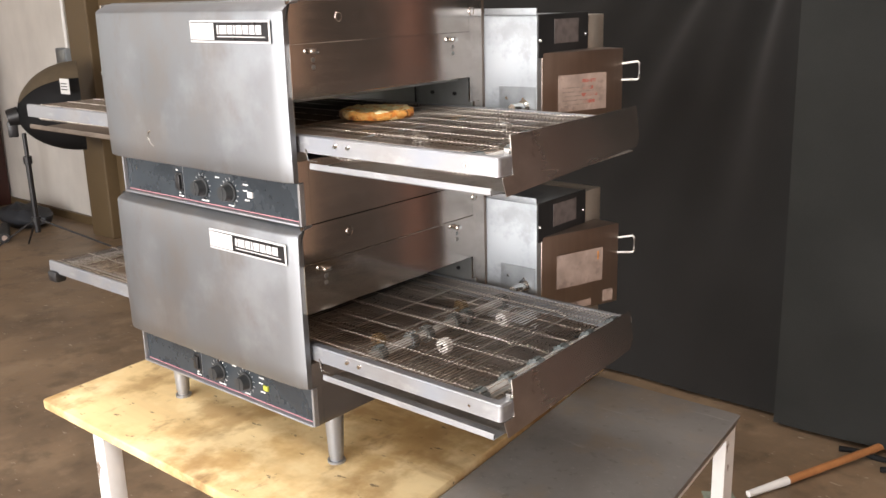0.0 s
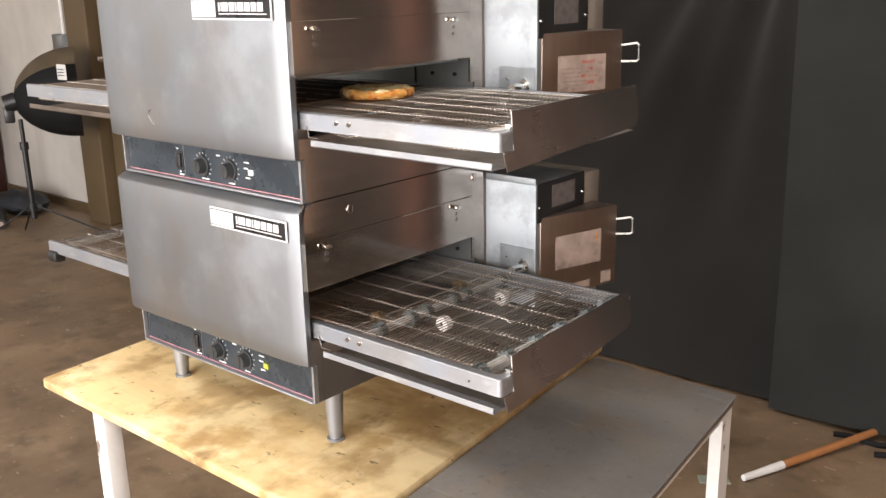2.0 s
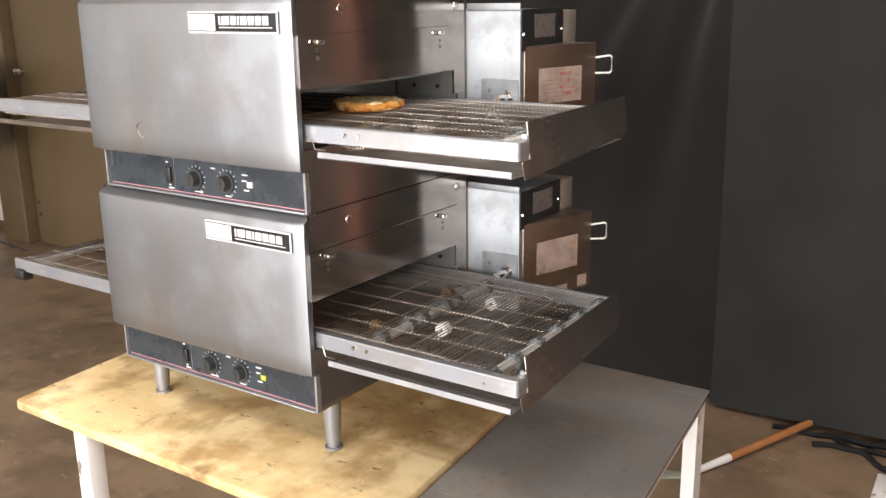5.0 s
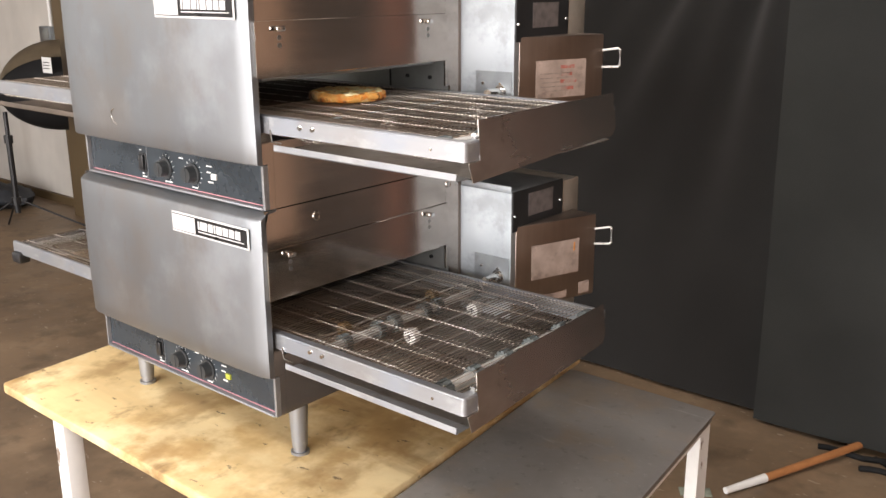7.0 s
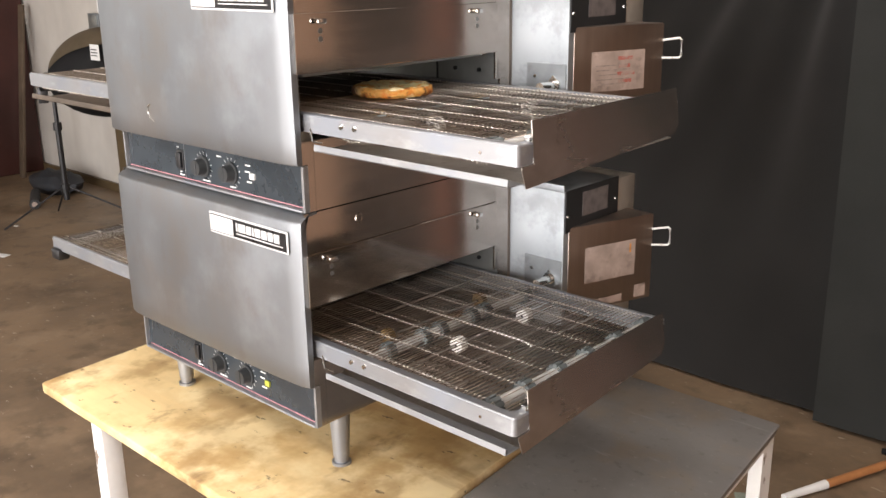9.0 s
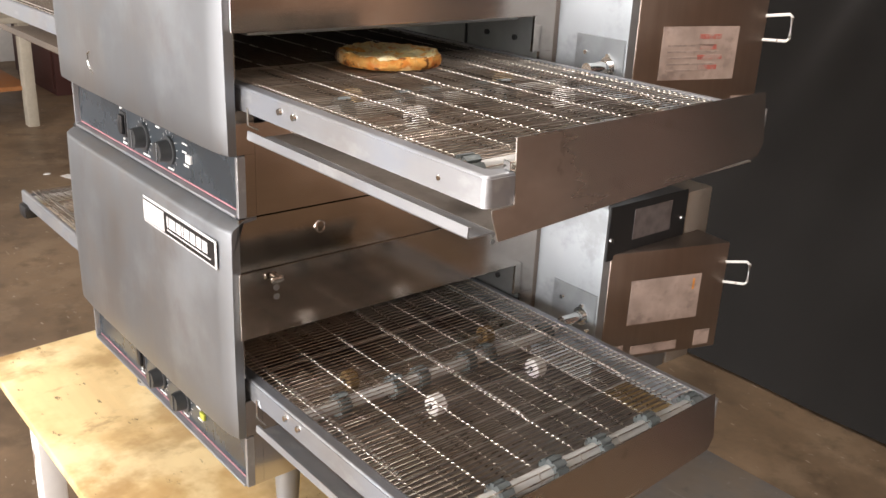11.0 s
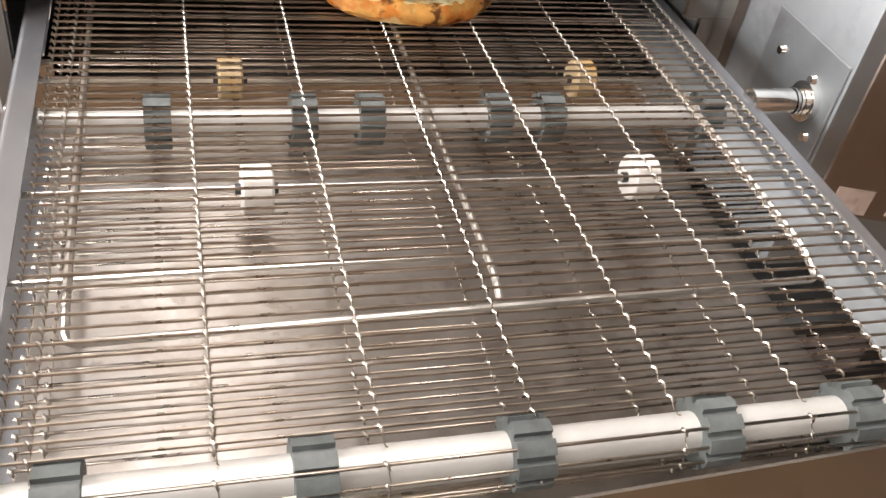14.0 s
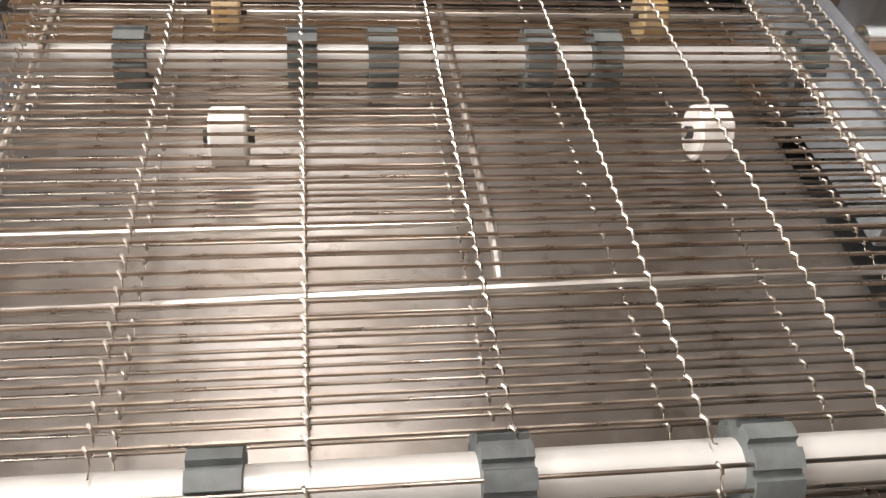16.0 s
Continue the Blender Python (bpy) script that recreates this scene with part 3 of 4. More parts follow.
    box(bm, 0.002, 0.1285, 0.515, 0.5185, 0.331, 0.345, 0.001)
    housing = part("motor_housing", bm, GALV, oven, "galvanized sheet motor housing")
    part("back_wall", box(B(), XL + 0.005, -0.002, 0.5085, 0.5185, 0.01, 0.365), COVER, oven)
    bm = B()
    box(bm, 0.036, 0.124, 0.5172, 0.5192, 0.085, 0.195, 0.0008, 1)
    plate = part("bearing_plate", bm, GALV, housing)
    for x, z in ((0.056, 0.1705), (0.097, 0.1705), (0.112, 0.135)):
        part("screw", cyl(B(), (x, 0.5172, z), (x, 0.5142, z), 0.0042, 0.0030, 14), CHROME, housing)
    bm = B()
    cx, cz = 0.100, 0.156
    cyl(bm, (cx, 0.5172, cz), (cx, 0.512, cz), 0.0140, n=20)
    for k in range(3):
        cyl(bm, (cx, 0.512 - 0.003 * k, cz), (cx, 0.510 - 0.003 * k, cz), 0.0092, n=20)
    cyl(bm, (cx, 0.5172, cz), (cx, 0.474, cz), 0.0062, 0.0062, 20)
    cyl(bm, (cx, 0.503, cz), (cx, 0.4720, cz), 0.0088, 0.0088, 20)
    part("drive_coupling", bm, CHROME, housing, "chrome drive shaft coupling")
    bm = B()
    box(bm, 0.1272, 0.1295, 0.5215, 0.700, 0.25, 0.333, 0.0008, 1)
    side = part("side_panel", bm, BLACK_SIDE, oven, "black painted side panel")
    part("label_plate", box(B(), 0.1290, 0.1302, 0.575, 0.662, 0.275, 0.322), LABEL_DARK, side, "faded grey label")
    for y, z in ((0.527, 0.283), (0.690, 0.289)):
        part("screw", cyl(B(), (0.129, y, z), (0.133, y, z), 0.004, 0.003, 12), CHROME, side)
    part("rear_housing", box(B(), -0.48, 0.128, 0.7035, 0.765, 0.03, 0.327, 0.003), TAN_STEEL, oven, "dull steel rear housing")
    A, Bc, C, D = (0.1290, 0.5345), (0.1930, 0.736), (0.112, 0.745), (0.08, 0.5345)
    bm = B()
    extrude(bm, [A, Bc, C, D], "z", 0.082, 0.259)
    bmesh.ops.bevel(bm, geom=[e for e in bm.edges], offset=0.003, segments=2, affect="EDGES", profile=0.5)
    cover = part("fan_cover", bm, COVER, oven, "stained steel fan cover standing askew")
    d = (Vector(Bc) - Vector(A)).normalized()
    nrm = Vector((d.y, -d.x))

    def on_cover(u0, u1, z0, z1, name, material, lab=""):
        b2 = B()
        q = [Vector(A) + d * u for u in (u0, u1)]
        extrude(b2, [tuple(q[0] - nrm * 0.001), tuple(q[1] - nrm * 0.001), tuple(q[1] + nrm * 0.0008), tuple(q[0] + nrm * 0.0008)], "z", z0, z1)
        return part(name, b2, material, cover, lab)
    on_cover(0.040, 0.165, 0.140, 0.213, "warning_label", PAPER, "faded warning label, worn beyond reading")
    warn_u = 0.100
    for k, w in enumerate((0.036, 0.030, 0.041, 0.034)):
        on_cover(warn_u + 0.003 * (k % 2), warn_u + w, 0.196 - 0.014 * k, 0.2025 - 0.014 * k, "worn_print", RED_PRINT, "worn red print").location = (*(nrm * 0.0006), 0)
    for k, w in enumerate((0.075, 0.085, 0.060, 0.080, 0.070)):
        on_cover(0.050, 0.050 + w, 0.186 - 0.0085 * k, 0.1885 - 0.0085 * k, "printed_line", FAINT_PRINT).location = (*(nrm * 0.0006), 0)
    on_cover(0.150, 0.1535, 0.188, 0.206, "orange_mark", ORANGE_PRINT, "small orange printed stroke").location = (*(nrm * 0.0006), 0)
    on_cover(0.168, 0.196, 0.089, 0.115, "small_label", PAPER)
    on_cover(0.012, 0.038, 0.0865, 0.107, "small_label", PAPER)
    on_cover(0.052, 0.135, 0.0885, 0.103, "strip_label", PAPER)
    hb = Vector((*Bc, 0)) - Vector((*d, 0)) * 0.004
    hd = Vector((0.80, 0.60, 0))
    pts = [hb + Vector((0, 0, 0.227)), hb + hd * 0.032 + Vector((0, 0, 0.231)), hb + hd * 0.036 + Vector((0, 0, 0.227)), hb + hd * 0.036 + Vector((0, 0, 0.198)), hb + hd * 0.032 + Vector((0, 0, 0.194)), hb + Vector((0, 0, 0.194))]
    part("handle", sweep(B(), pts, 0.0022, 8), LEG_WHITE, cover, "white wire pull handle")
    # conveyor: near rail bent round the outlet corner, far rail with a wide inner flange
    bm = B()
    t = 0.0018
    XE, XS, r = 0.4125, -0.942, 0.0065
    z0, z1 = 0.1278, 0.1555
    YN, YF = 0.0165, 0.4760
    turns = [k * math.pi / 12 for k in range(7)]
    path = [((XS, YN), (0, -1))] + [((XE - r + r * math.sin(a), YN + r - r * math.cos(a)), (math.sin(a), -math.cos(a))) for a in turns] + [((XE, 0.0470), (1, 0))]
    soft_edge = 0.0026
    ribbon(bm, [p for p, n in path], t, "z", z0, z1 - soft_edge)
    rows = []
    for k in range(6):
        a = k * math.pi / 10
        off, z = soft_edge * (1 - math.cos(a)), z1 - soft_edge + soft_edge * math.sin(a)
        rows.append([bm.verts.new((p[0] - n[0] * off, p[1] - n[1] * off, z)) for p, n in path])
    for ra, rb in zip(rows, rows[1:]):
        for q in range(len(path) - 1):
            bm.faces.new((ra[q], ra[q + 1], rb[q + 1], rb[q]))
    out = [(p[0] - n[0] * soft_edge, p[1] - n[1] * soft_edge) for p, n in path] + [(XE - 0.014, 0.0470), (XE - 0.015, 0.0340), (XE - 0.020, 0.0312), (XE - 0.026, 0.0305), (XL - 0.02, 0.0305), (XL - 0.03, 0.0225), (XS, 0.0225)]
    extrude(bm, out, "z", z1 - 0.0014, z1)
    box(bm, XS, XE - 0.040, YF - 0.0025, YF, z0, z1)
    box(bm, XS, XE - 0.040, YF - 0.0075, YF - 0.0025, z1 - 0.0016, z1)
    box(bm, XS, XS + 0.002, YN + 0.002, YF - 0.003, z0, z1 - 0.01)
    conveyor = part("conveyor_frame", bm, STEEL_RAIL, oven, "stainless conveyor side rails")
    part("rail_flange", box(B(), XS, XE - 0.045, YF - 0.0290, YF - 0.0026, z0 + 0.006, z0 + 0.0076), FLANGE, conveyor, "inner flange of the far rail, paled to imitate reflected sky")
    for bx in (0.085, 0.114):
        part("rail_screw", cyl(B(), (bx, YN - 0.0008, 0.1435), (bx, YN - 0.0036, 0.1435), 0.0046, 0.0034, 14), CHROME, conveyor)
    part("rail_rivet", cyl(B(), (0.352, YN - 0.0006, 0.1395), (0.352, YN - 0.0018, 0.1395), 0.0028, 0.0022, 10), STEEL_SIDE, conveyor)
    # outlet stop plate with a folded lower edge
    bm = B()
    line = [(0.0460, 0.0990), (0.0300, 0.0985), (0.0205, 0.1230), (0.0205, 0.1272), (0.0460, 0.1276), (0.0545, 0.1815), (0.440, 0.1815), (0.434, 0.1290), (0.424, 0.1140)]
    extrude(bm, line, "x", XE + 0.0024, XE + 0.0038)
    for v in bm.verts:
        v.co.x += -0.016 * (v.co.y - 0.026) / 0.40 - 0.20 * max(0.0, v.co.z - 0.1276)
    part("end_plate", bm, PLATE, oven, "stainless end stop plate")
    out = [(XE + 0.0030, 0.0442), (XE - 0.015, 0.4240), (XE - 0.0200, 0.4240), (XE - 0.0040, 0.0442)]
    bm = extrude(B(), out, "z", 0.1005, 0.1016)
    for v in bm.verts:
        v.co.z += 0.0138 * (v.co.y - 0.0442) / 0.38
    part("plate_fold", bm, STEEL_SIDE, oven, "folded lower edge of the stop plate")
    bm = B()
    ribbon(bm, [(0.0490, 0.160), (0.0482, 0.1568), (0.0430, 0.1568), (0.0430, 0.164)], 0.0012, "x", XE - 0.010, XE - 0.002)
    part("spring_clip", bm, CHROME, oven, "small bent steel clip")
    # crumb pan: lipped edge, a channel behind the lip, then a nearly flat floor
    lip = [(0.0056, 0.1128), (0.0034, 0.1140), (0.0024, 0.1052), (0.0036, 0.1040), (0.0320, 0.1040)]
    base = [(0.0324, 0.1040), (0.434, 0.1046)]
    prof = lip + base
    # One sheet in two steels; the rail steel imitates more light on the edge.
    for nm, line, m, lab in (("crumb_pan", base, STEEL_PAN, "bent stainless crumb pan under the belt"), ("pan_edge", lip, STEEL_RAIL, "bent edge of the crumb pan, toned apart to imitate its light")):
        bm = B()
        ribbon(bm, line, 0.0014, "x", 0.036, XE - 0.004)
        for v in bm.verts:
            if v.co.x > 0.3:
                v.co.x -= 0.020 * max(0.0, v.co.y - 0.026) / 0.40
        part(nm, bm, m, oven, lab)
    bm = B()
    ribbon(bm, prof, 0.0014, "x", XS + 0.03, XL - 0.008)
    part("inlet_pan", bm, PAN_DIM, oven, "inlet crumb pan in a steel tone darkened for dull reflections")
    part("pan_hanger", sweep(B(), [(0.014, 0.0150, 0.134), (0.020, 0.0120, 0.122), (0.024, 0.0100, 0.1165), (0.046, 0.0100, 0.1165)], 0.0011, 6), CHROME, oven)
    # rollers
    RZ = BELT_Z - 0.0157
    for rx, ys, shaft, rad, wid in ((0.3425, (0.056, 0.150, 0.240, 0.328, 0.404, 0.458), 0.0095, 0.0166, 0.0170), (0.086, (0.094, 0.178, 0.219, 0.301, 0.337, 0.452), 0.0086, 0.0160, 0.0150)):
        part("roller_shaft", cyl(B(), (rx, 0.0185, RZ), (rx, 0.4735, RZ), shaft, n=20), ROLLER, conveyor, "pale roller shaft")
        proto = None
        for y in ys:
            if proto is None:
                proto = finish(gear(B(), 0, -wid / 2, wid / 2, 0, rad), "sprocket", RUBBER)
            s = part("sprocket", proto, RUBBER, conveyor)
            s.location = (rx, y, RZ)
            s.rotation_euler = (0, y * 37 % 1.0, 0)
    part("roller_shaft", cyl(B(), (-0.922, 0.0185, RZ), (-0.922, 0.4735, RZ), 0.0085, n=16), ROLLER, conveyor)
    # belt supports: a bent frame under the belt edges, a middle rod, cross rods
    zs = BELT_Z - 0.0036
    frame_pts = [(-0.86, 0.0545, zs), (0.238, 0.0540, zs), (0.248, 0.0540, zs - 0.0010), (0.262, 0.0540, zs - 0.0050), (0.2650, 0.0550, zs - 0.0056), (0.2665, 0.0580, zs - 0.0058)]
    frame_pts += [(0.2575, 0.4310, zs - 0.0058), (0.2560, 0.4340, zs - 0.0056), (0.2530, 0.4350, zs - 0.0050), (0.240, 0.4350, zs - 0.0010), (0.230, 0.4350, zs), (-0.86, 0.4350, zs)]
    part("support_frame", sweep(B(), frame_pts, 0.0021, 8), ROD, conveyor, "bright bent rod frame")
    part("support_rod", sweep(B(), [(-0.86, 0.2525, zs), (0.236, 0.2525, zs), (0.246, 0.2525, zs - 0.0010), (0.2590, 0.2525, zs - 0.0050)], 0.0021, 8), ROD, conveyor)
    for xa, xb, y0, y1, dz in ((0.229, 0.223, 0.020, 0.472, 0.0033), (-0.028, -0.032, 0.0540, 0.470, 0.0033), (-0.62, -0.62, 0.0540, 0.445, 0.0033), (-0.78, -0.78, 0.0540, 0.445, 0.0033)):
        part("support_rod", sweep(B(), [(xa, y0, zs - dz), (xb, y1, zs - dz)], 0.0015, 8), ROD, conveyor)
    for x in (BUSH_X, BUSH_IN):
        part("support_rod", sweep(B(), [(x, 0.0200, BUSH_Z), (x, 0.4730, BUSH_Z)], 0.0022, 8), ROD, conveyor)
    # belt: wires on the outlet side one by one, the rest joined
    tpl = wire_template()
    wire = finish(tpl, "belt_wire", WIRE)
    wire.materials.append(BEAD)
    x = -0.10
    xs = []
    while x < 0.340:
        xs.append(x)
        x += PITCH
    for x in xs:
        w = part("belt_wire", wire, WIRE, conveyor)
        w.location = (x, 0, BELT_Z - 0.0008)
    co = np.empty(len(wire.vertices) * 3, np.float32)
    wire.vertices.foreach_get("co", co)
    co = co.reshape(-1, 3)
    faces = [tuple(p.vertices) for p in wire.polygons]
    slots = [p.material_index for p in wire.polygons]
    verts, polys, wire_slots = [], [], []

    # baked: the wire takes the darker copy that imitates dim reflections.
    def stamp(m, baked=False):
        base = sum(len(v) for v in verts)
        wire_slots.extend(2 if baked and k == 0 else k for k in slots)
        r3, tr = np.array(m.to_3x3()), np.array(m.translation)
        verts.append(co @ r3.T + tr)
        polys.extend(tuple(i + base for i in f) for f in faces)
    R = 0.0150
    xend = xs[-1]
    for k in range(1, 6):
        a = k * PITCH / R
        stamp(Matrix.Translation((0.3425 + R * math.sin(a), 0, RZ + R * math.cos(a))) @ Matrix.Rotation(a, 4, "Y"))
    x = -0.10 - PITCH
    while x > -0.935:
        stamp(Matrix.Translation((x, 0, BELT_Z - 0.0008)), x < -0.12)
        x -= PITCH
    # return run: off the outlet roller, under the carrying discs and, lower still, the middle sprockets
    low_z = BUSH_Z - BUSH_R + 0.0012
    keys = [(0.3425, RZ - R), (0.250, low_z - 0.0005), (BUSH_X, low_z + 0.0005), (0.122, low_z - 0.0012), (0.098, 0.1200), (0.086, 0.1190), (0.076, 0.1198), (0.058, low_z - 0.001), (BUSH_IN, low_z + 0.0005), (-0.06, low_z), (-0.40, RZ - R + 0.0015), (-0.935, RZ - R)]

    def run_height(x):
        for (xa, za), (xb, zb) in zip(keys, keys[1:]):
            if xb <= x <= xa:
                q = (xa - x) / (xa - xb)
                q = q * q * (3 - 2 * q)
                return za + (zb - za) * q
        return keys[-1][1]
    x = 0.340
    while x > -0.930:
        tilt = math.atan2(run_height(x) - run_height(x - PITCH), PITCH)
        stamp(Matrix.Translation((x, 0, run_height(x))) @ Matrix.Rotation(-tilt, 4, "Y"))
        x -= PITCH * math.cos(tilt)
    me = bpy.data.meshes.new("belt_mesh")
    me.from_pydata(np.concatenate(verts).tolist(), [], polys)
    me.materials.append(WIRE)
    me.materials.append(BEAD)
    me.materials.append(WIRE_DIM)
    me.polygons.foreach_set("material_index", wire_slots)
    me.polygons.foreach_set("use_smooth", [True] * len(me.polygons))
    tagged(part("belt_mesh", me, WIRE, conveyor), kind="stuff")
    return oven, conveyor, panel


def bushing(parent, x, y, material, label="", half=0.0085):
    """A plastic carrying disc with rounded rims and a dark bore on the cross rod."""
    bm = B()
    for k, (da, db, ra, rb) in enumerate(((-half, -half + 0.0012, BUSH_R - 0.0012, BUSH_R), (-half + 0.0012, half - 0.0012, BUSH_R, BUSH_R), (half - 0.0012, half, BUSH_R, BUSH_R - 0.0012))):
        cyl(bm, (x, y + da, BUSH_Z), (x, y + db, BUSH_Z), ra, rb, n=28, caps=k != 1)
    disc = part("bushing", bm, material, parent, label)
    part("bore", cyl(B(), (x, y - half - 0.0030, BUSH_Z), (x, y + half + 0.0030, BUSH_Z), 0.0032, n=12), KNOB, disc, "dark collar")
    return disc


Z_LOW, Z_HIGH = 0.853, 1.225
low, low_conveyor, low_panel = build_oven((0, 0, Z_LOW), "lower stainless steel conveyor oven with an empty wire belt")
high = copy_thing(low, pose(0, 0, Z_HIGH))
bpy.data.objects.remove([o for o in low.children if o.name.startswith("inlet_pan")][0])
for oven, worn in ((low, ("worn_print", "printed_line")), (high, ("orange_mark",))):
    hood = [o for o in oven.children if o.name.startswith("fan_cover")][0]
    for ob in [o for o in hood.children if o.name.split(".")[0] in worn]:
        bpy.data.objects.remove(ob)
tagged(high, "upper stainless steel conveyor oven with a pizza on its wire belt")
high_conveyor = [o for o in high.children if o.name.startswith("conveyor_frame")][0]
high_panel = [o for o in high.children if o.name.startswith("control_panel")][0]
for conv, ys in ((low_conveyor, (0.192, 0.368)), (high_conveyor, (0.1445, 0.374))):
    for y in ys:
        bushing(conv, BUSH_X, y, DISC, "white plastic bushing")
    for y in (0.138, 0.377):
        bushing(conv, BUSH_IN, y, DISC_OLD if conv is high_conveyor else DISC_DARK, "yellow-stained plastic bushing" if conv is high_conveyor else "dark brown plastic bushing", 0.0075)
for ob, y in zip([o for o in low_conveyor.children if o.name.startswith("sprocket")][:6], (0.054, 0.129, 0.211, 0.288, 0.376, 0.462)):
    ob.location.y = y
LAMP_W = mat("white_lamp_lens", (0.8, 0.8, 0.78), 0.3, 0, 0.05, 40)
LAMP_Y = mat("green_lamp_lens", (0.34, 0.36, 0.05), 0.3, 0, 0.1, 40)
for pan, m, lab in ((low_panel, LAMP_Y, "yellow-green indicator lens"), (high_panel, LAMP_W, "white indicator lens")):
    part("indicator_lamp", box(B(), -0.143, -0.130, 0.008, 0.0125, 0.034, 0.0445, 0.001), m, pan, lab)
for lx in (-0.036, -0.536):
    for ly in (0.086, 0.44):
        bm = B()
        cyl(bm, (lx, ly, -0.111), (lx, ly, -0.106), 0.0175, n=24)
        cyl(bm, (lx, ly, -0.106), (lx, ly, -0.090), 0.0125, 0.0125, 24)
        cyl(bm, (lx, ly, -0.096), (lx, ly, 0.0015), 0.0145, 0.0190, 24)
        part("leg", bm, STEEL_RAIL, low, "tapered stainless leg")
part("end_bumper", box(B(), -0.940, -0.900, 0.006, 0.034, 0.106, 0.1322, 0.006), PLASTIC, low, "small black bumper under the inlet end")
part("top_cover", box(B(), -0.560, 0.001, 0.0305, 0.505, 0.3705, 0.374, 0.001), STEEL, high)

# pizza
CRUST = mat("baked_crust", (0.76, 0.39, 0.10), 0.55, 0, 0.25, 70, 0.5, 200, spec=0.3, spots=(((0.66, 0.20, 0.025), 38, 0.47, 0.58, 0.8, (1, 1, 1.4)), ((0.88, 0.66, 0.32), 30, 0.53, 0.63, 0.85, (1, 1, 1)), ((0.12, 0.035, 0.010), 52, 0.515, 0.60, 0.9, (1, 1, 1.2))))
CHEESE = mat("melted_cheese", (0.96, 0.80, 0.42), 0.4, 0, 0.12, 60, 0.8, 220, spec=0.35, spots=(((0.88, 0.42, 0.04), 34, 0.51, 0.61, 0.85, (1, 1, 1)), ((0.96, 0.88, 0.58), 48, 0.49, 0.60, 0.9, (1, 1, 1)), ((0.60, 0.22, 0.03), 75, 0.58, 0.65, 0.7, (1, 1, 1)), ((0.30, 0.16, 0.03), 140, 0.63, 0.68, 0.6, (1, 1, 1))))
R0, NA = 0.071, 96


def wobble(a, k, amp):
    return amp * noise.noise(Vector((math.cos(a) * k, math.sin(a) * k, k)))


def disc_mesh(profile, lump, seed):
    """A lumpy round: profile of (radius share, height), lump: height of the bumps."""
    bm = B()
    rows = []
    for q, h in profile:
        row = []
        for j in range(NA):
            a = 2 * math.pi * j / NA
            r = R0 * q * (1 + wobble(a, 1.7, 0.05) + wobble(a, 6.0, 0.02))
            x, y = r * math.cos(a), r * math.sin(a)
            dz = lump * (noise.noise(Vector((x * 70, y * 70, seed))) + 0.6 * noise.noise(Vector((x * 180, y * 180, seed + 4))))
            row.append(bm.verts.new((x, y, max(0.0, h + (dz if h > 0.002 else 0)))))
        rows.append(row)
    for p, q in zip(rows, rows[1:]):
        for j in range(NA):
            bm.faces.new((p[j], p[(j + 1) % NA], q[(j + 1) % NA], q[j]))
    bm.faces.new(rows[0][::-1])
    bm.faces.new(rows[-1])
    bmesh.ops.recalc_face_normals(bm, faces=bm.faces[:])
    return bm


pizza = thing("pizza", disc_mesh([(0.86, 0.0), (0.95, 0.0012), (1.0, 0.006), (1.0, 0.0105), (0.965, 0.0150), (0.91, 0.0165), (0.85, 0.0145), (0.80, 0.0105)], 0.0036, 1.0), CRUST, "small baked cheese pizza with a browned crust on the wire belt", "pizza")
pizza.location = (-0.068, 0.268, Z_HIGH + BELT_Z + 0.0012)
part("cheese", disc_mesh([(0.86, 0.0060), (0.945, 0.0120), (0.93, 0.0160), (0.87, 0.0172), (0.76, 0.0150), (0.66, 0.0142), (0.54, 0.0140), (0.42, 0.0142), (0.30, 0.0140), (0.18, 0.0142), (0.06, 0.0140)], 0.0048, 7.0), CHEESE, pizza, "melted yellow cheese with browned spots")

# ---- the back of the warehouse ----
softbox = group_thing("studio_light", (-4.68, 2.00, 0), "black softbox studio light on a tripod stand by the wall", "studio light")


def softbox_shell(scale, bulge):
    """A shallow eight-sided umbrella softbox that faces east, its ribs bowed."""
    bm = B()
    rows = []
    for k in range(9):
        q = k / 8
        r = 0.04 + 0.275 * scale * math.sin(q * math.pi / 2)
        x = -0.24 + 0.39 * q ** (1.0 + bulge)
        rows.append([bm.verts.new((x, r * 0.75 * math.cos(a), 0.915 + r * (1.0 if math.sin(a) > 0 else 0.80) * math.sin(a))) for a in [2 * math.pi * i / 16 for i in range(16)]])
    for p, q in zip(rows, rows[1:]):
        for i in range(16):
            bm.faces.new((p[i], p[(i + 1) % 16], q[(i + 1) % 16], q[i]))
    return bm


bm = softbox_shell(1.0, 0.6)
bmesh.ops.solidify(bm, geom=bm.faces[:], thickness=0.004)
shell = part("softbox_shell", bm, SOFT_BLACK, softbox, "black fabric softbox with a tan edge")
bm = B()
rim = []
for k in range(13):
    q = 0.15 + 0.85 * k / 12
    r = 0.281 * math.sin(q * math.pi / 2) + 0.044
    x = -0.24 + 0.39 * q ** 1.6
    rim.append([bm.verts.new((x, -r * 0.76 * math.cos(a), 0.917 + r * math.sin(a))) for a in [radians(100 - 6 * i) + math.pi * 0.06 for i in range(12)]])
for p, q in zip(rim, rim[1:]):
    for i in range(11):
        bm.faces.new((p[i], p[i + 1], q[i + 1], q[i]))
bmesh.ops.solidify(bm, geom=bm.faces[:], thickness=0.003)
part("tan_panel", bm, SOFT_TAN, softbox, "tan fabric panel")
TURN_BACK = Matrix.Rotation(radians(-62), 4, "Z")
card = box(B(), 0.20, 0.31, -0.065, -0.062, 1.055, 1.150)
